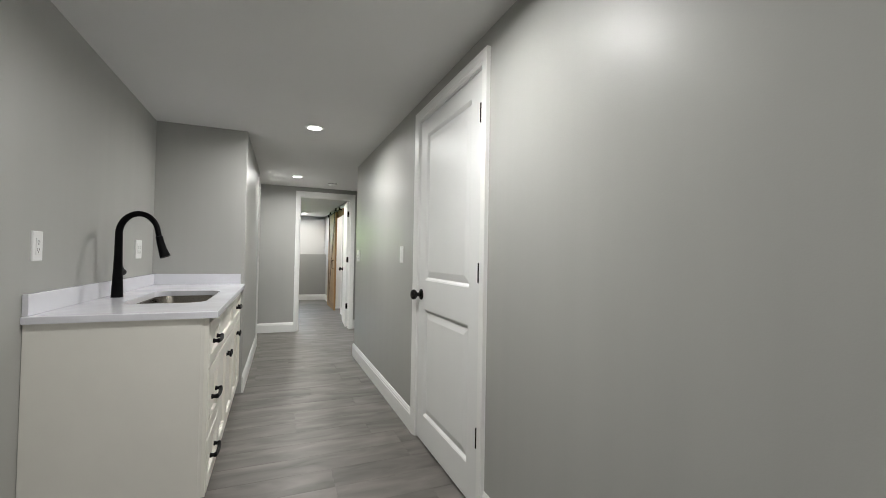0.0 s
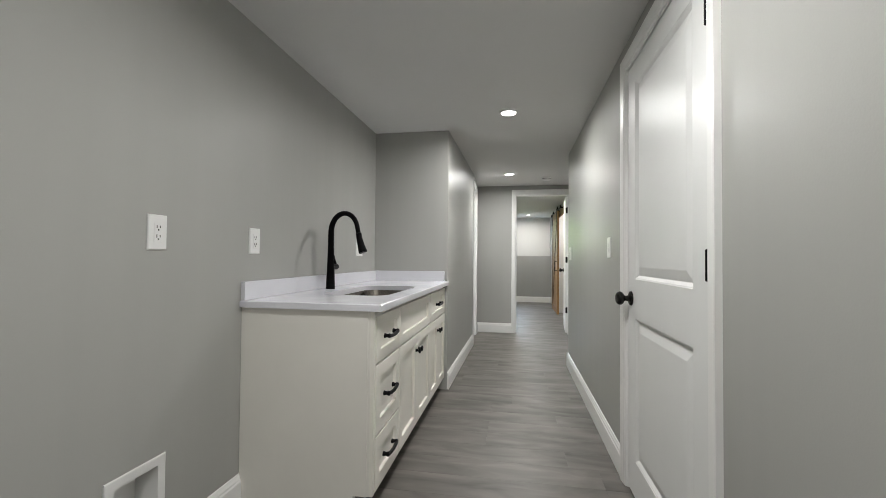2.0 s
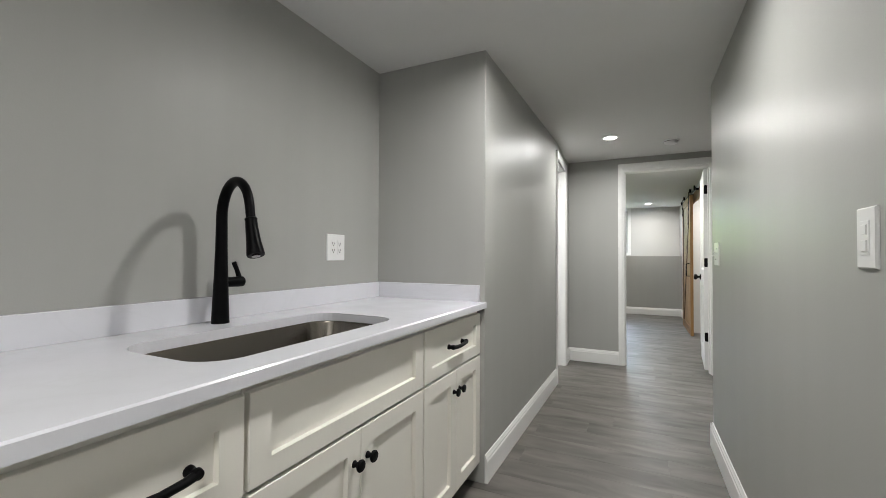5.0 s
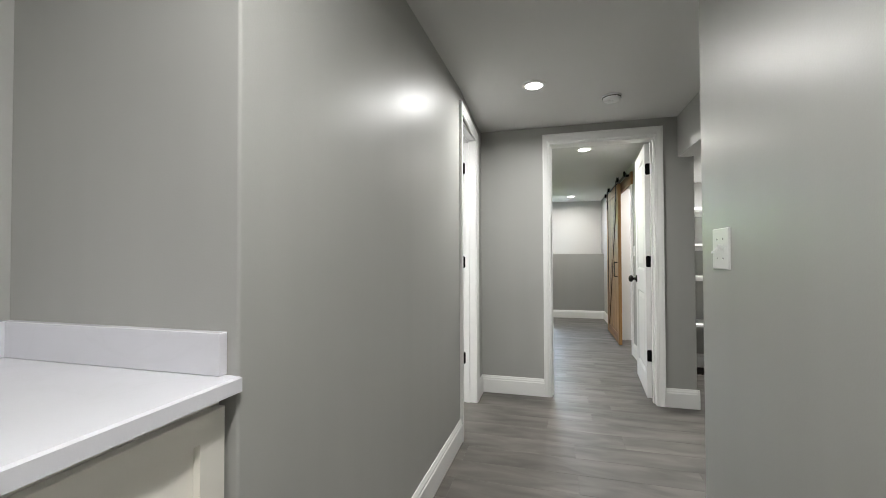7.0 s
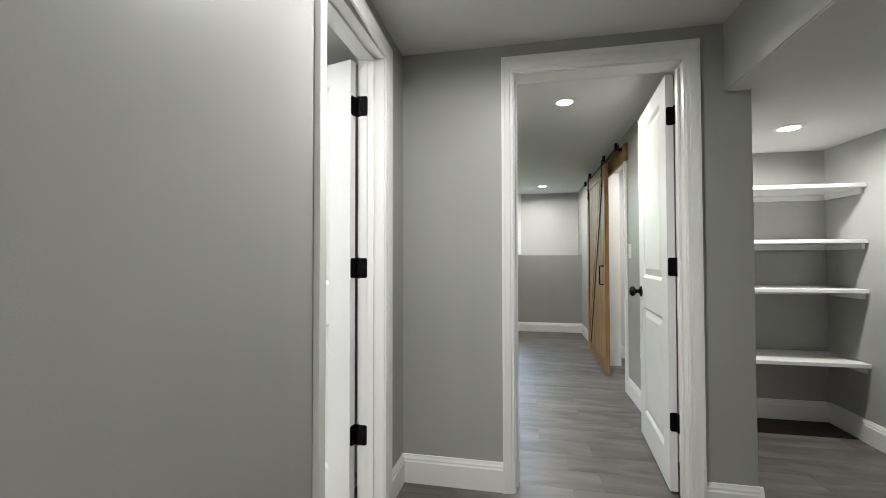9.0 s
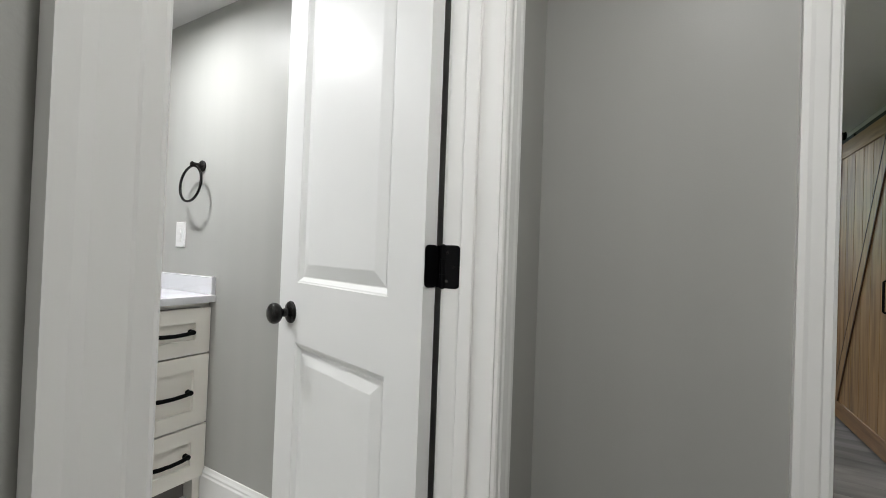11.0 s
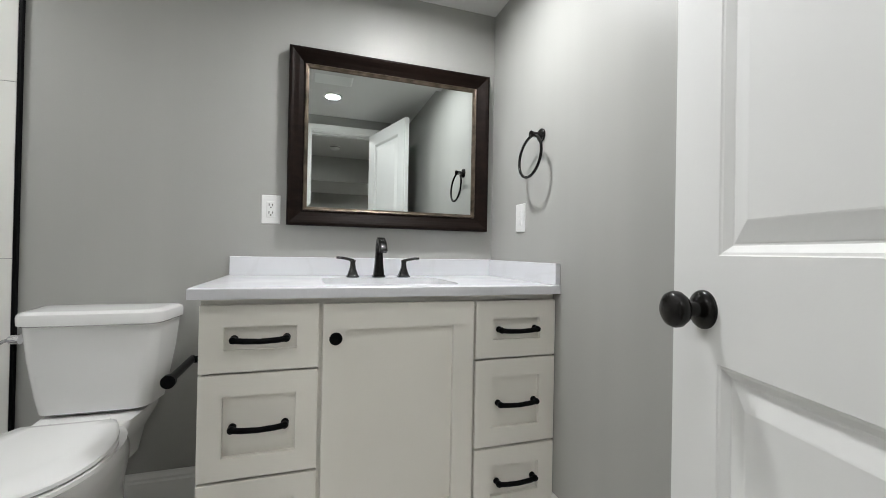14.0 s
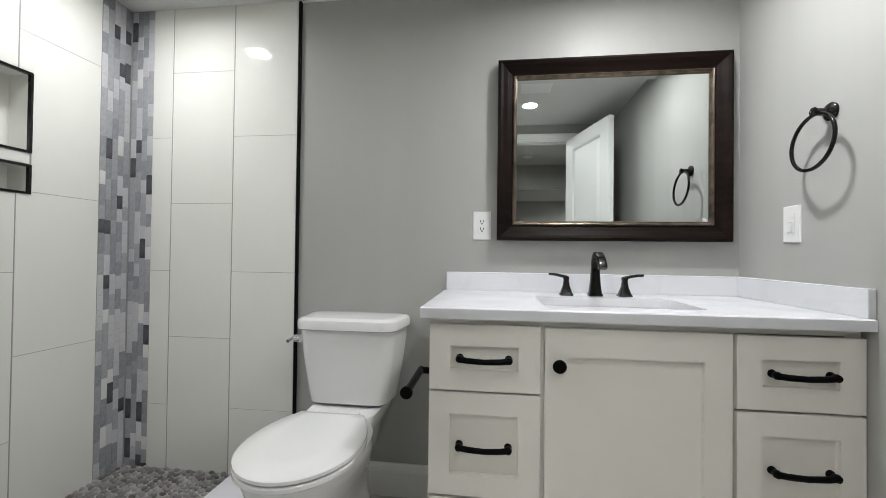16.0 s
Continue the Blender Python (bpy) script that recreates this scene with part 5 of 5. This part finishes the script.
def left_tile(x0, x1, z0, z1):
    lay(lf, "tile", x1 - x0 - G, z1 - z0 - G, M_TILE, Matrix.Translation((x1, TL, z0 + G / 2)) @ LEFT)


J_L, J_M = (0.04, 0.66, 1.262, 1.85, CEIL), (0.04, 0.36, 0.965, 1.57, CEIL)
for z0, z1 in zip(J_L, J_L[1:]):
    if z0 > 1.2 and z0 < 1.3:
        left_tile(-1.898, NX0 - 0.005, z0, z1)
    else:
        left_tile(-1.898, -1.588, z0, z1)
for col in range(5):
    x0 = -1.585 + col * 0.308
    js = J_M if col % 2 == 0 else J_L
    for z0, z1 in zip(js, js[1:]):
        x1 = min(x0 + 0.305, BUMP - T - 0.002)
        if col <= 1 and z1 > NZ0 and z0 < NZ3:
            if z0 < NZ0 - 0.05 and x0 < NX1:
                left_tile(x0, x1, z0, NZ0 - 0.006)
            if z1 > NZ3 + 0.05:
                left_tile(x0, x1, NZ3 + 0.006, z1)
            if col == 1:
                left_tile(NX1 + 0.006, x1, max(z0, NZ0 - 0.006), min(z1, NZ3 + 0.006))
        else:
            left_tile(x0, x1, z0, z1)
left_tile(NX0 - 0.0067, -1.588, NZ3 + 0.006, J_L[3])
left_tile(NX0 + 0.0, NX1, NZ1 + 0.006, NZ2 - 0.006)

rnd = random.Random(5)
PICK = (0, 0, 0, 0, 1, 1, 1, 2, 2, 2, 3, 4, 1, 1)


def mosaic(parent, origin, turn_m, columns, cw, heights):
    """Upright strips of stone, two lengths mixed, laid tight in staggered columns."""
    for k in range(columns):
        z = 0.042 - rnd.random() * heights[0]
        while z < CEIL - 0.01:
            h = rnd.choice(heights)
            z0, z1 = max(z, 0.042), min(z + h, CEIL - 0.002)
            if z1 - z0 > 0.012:
                u = turn_m.to_3x3() @ Vector((k * cw, 0, 0))
                lay(parent, "mosaic_tile", cw - 0.0009, z1 - z0 - 0.0009, MOSAIC[rnd.choice(PICK)], Matrix.Translation(Vector((origin[0], origin[1], z0)) + u) @ turn_m, 0.0085 + 0.0004 * rnd.randrange(3))
            z += h


mosaic(bk, (BATH_X + 0.007, SHOWER_Y + 0.0165), BACK, 4, 0.0285, (0.092, 0.061, 0.092))
mosaic(lf, (-1.90, TL), LEFT, 5, 0.0285, (0.092, 0.061, 0.092))

# pebbles of the shower floor, a joined bed of uneven flat stones
bm = bmesh.new()
rnd = random.Random(9)
for i in range(62):
    for j in range(22):
        cx = BATH_X + 0.026 + i * 0.0275 + (j % 2) * 0.013 + rnd.uniform(-0.005, 0.005)
        cy = SHOWER_Y + 0.026 + j * 0.0275 + rnd.uniform(-0.005, 0.005)
        if cx > -0.4 or cy > 4.118:
            continue
        r, a0 = rnd.uniform(0.0105, 0.0155), rnd.uniform(0, 6)
        st = rnd.uniform(0.75, 1.2)
        rings = []
        for s, z in ((1.0, 0.04), (0.92, 0.046), (0.6, 0.049 + rnd.uniform(0, 0.002))):
            rings.append([(cx + r * s * st * math.cos(a0 + q * 0.8976), cy + r * s / st * math.sin(a0 + q * 0.8976), z) for q in range(7)])
        loft(bm, rings, cap=False)
        bm.verts.ensure_lookup_table()
        bm.faces.new(bm.verts[-7:])
pb = part("pebbles", bm, M_PEBBLE, pan, "grey flat pebbles set in grout")
pb["kind"] = "stuff"

# floor tiles of the bathroom, unseen and made pale to bounce light upward
bath_floor = solid("bathroom_floor", boxes((BATH_X, BUMP - 0.21, 4.345, BATH_Y, -0.0012, 0.0)), M_GROUT, "unseen bathroom floor of square tiles, pale to bounce light", "floor", kind="structure")
M_FLOORTILE = material("pale_bounce_floor_tile", (0.55, 0.54, 0.52), 0.4, spread=0.06, scale=5, vary=0.03)
for i in range(7):
    for j in range(7):
        x0, y0 = BATH_X + i * 0.305, 4.346 + j * 0.305
        w, h = min(0.3025, BUMP - 0.212 - x0), min(0.3025, BATH_Y - y0)
        if w > 0.02 and h > 0.02:
            lay(bath_floor, "floor_tile", w, h, M_FLOORTILE, Matrix.Translation((x0, y0, 0.0)), 0.003)

# ---- floor planks ----
rnd = random.Random(3)
PW, PL, PG = 0.181, 1.22, 0.0006
PLANK = {}


def plank_mesh(length, width):
    key = (round(length, 3), round(width, 3))
    if key not in PLANK:
        bm = bmesh.new()
        nested(bm, 0, key[0], 0, key[1], ((0, -0.004), (0, -0.0006), (0.0006, 0)), lambda u, v, q: (u, v, q), False, True)
        PLANK[key] = mesh_of("plank", bm, M_PLANK)
    return PLANK[key]


def plank_row(y, x0, x1, w=PW):
    """One row of planks under the walls as well, with a chance stagger."""
    x = -3.6 + rnd.choice((0.0, 0.3, 0.61, 0.9, 0.45, 0.75))
    out = []
    while x < x1 - 0.02:
        a, b = max(x, x0), min(x + PL, x1)
        if b - a > 0.03:
            out.append((a, b, y, w))
        x += PL
    return out


singles, joined = [], []
for k in range(70):
    y = -1.9 + k * PW
    if y < BUMP_Y - 0.1:
        singles += plank_row(y, WALL_L, WALL_R + 0.06)
    elif y < 7.5:
        singles += plank_row(y, BUMP - 0.21 if y < 6.1 else -0.6, 2.63)
    else:
        singles += plank_row(y, -0.6, 3.2 if y < 9.0 else BED_X)
    if y > 6.1:
        joined += plank_row(y, -2.3, -0.6)
for a, b, y, w in singles:
    ob = new("plank", plank_mesh(b - a - PG, w - PG))
    ob.parent = floor
    ob.matrix_basis = Matrix.Translation((a, y, 0.0))
bm = bmesh.new()
for a, b, y, w in joined:
    nested(bm, a, b - PG, y, y + w - PG, ((0, -0.004), (0, -0.0006), (0.0006, 0)), lambda u, v, q: (u, v, q), False, True)
far = part("planks", bm, M_PLANK, floor)
far["kind"] = "stuff"
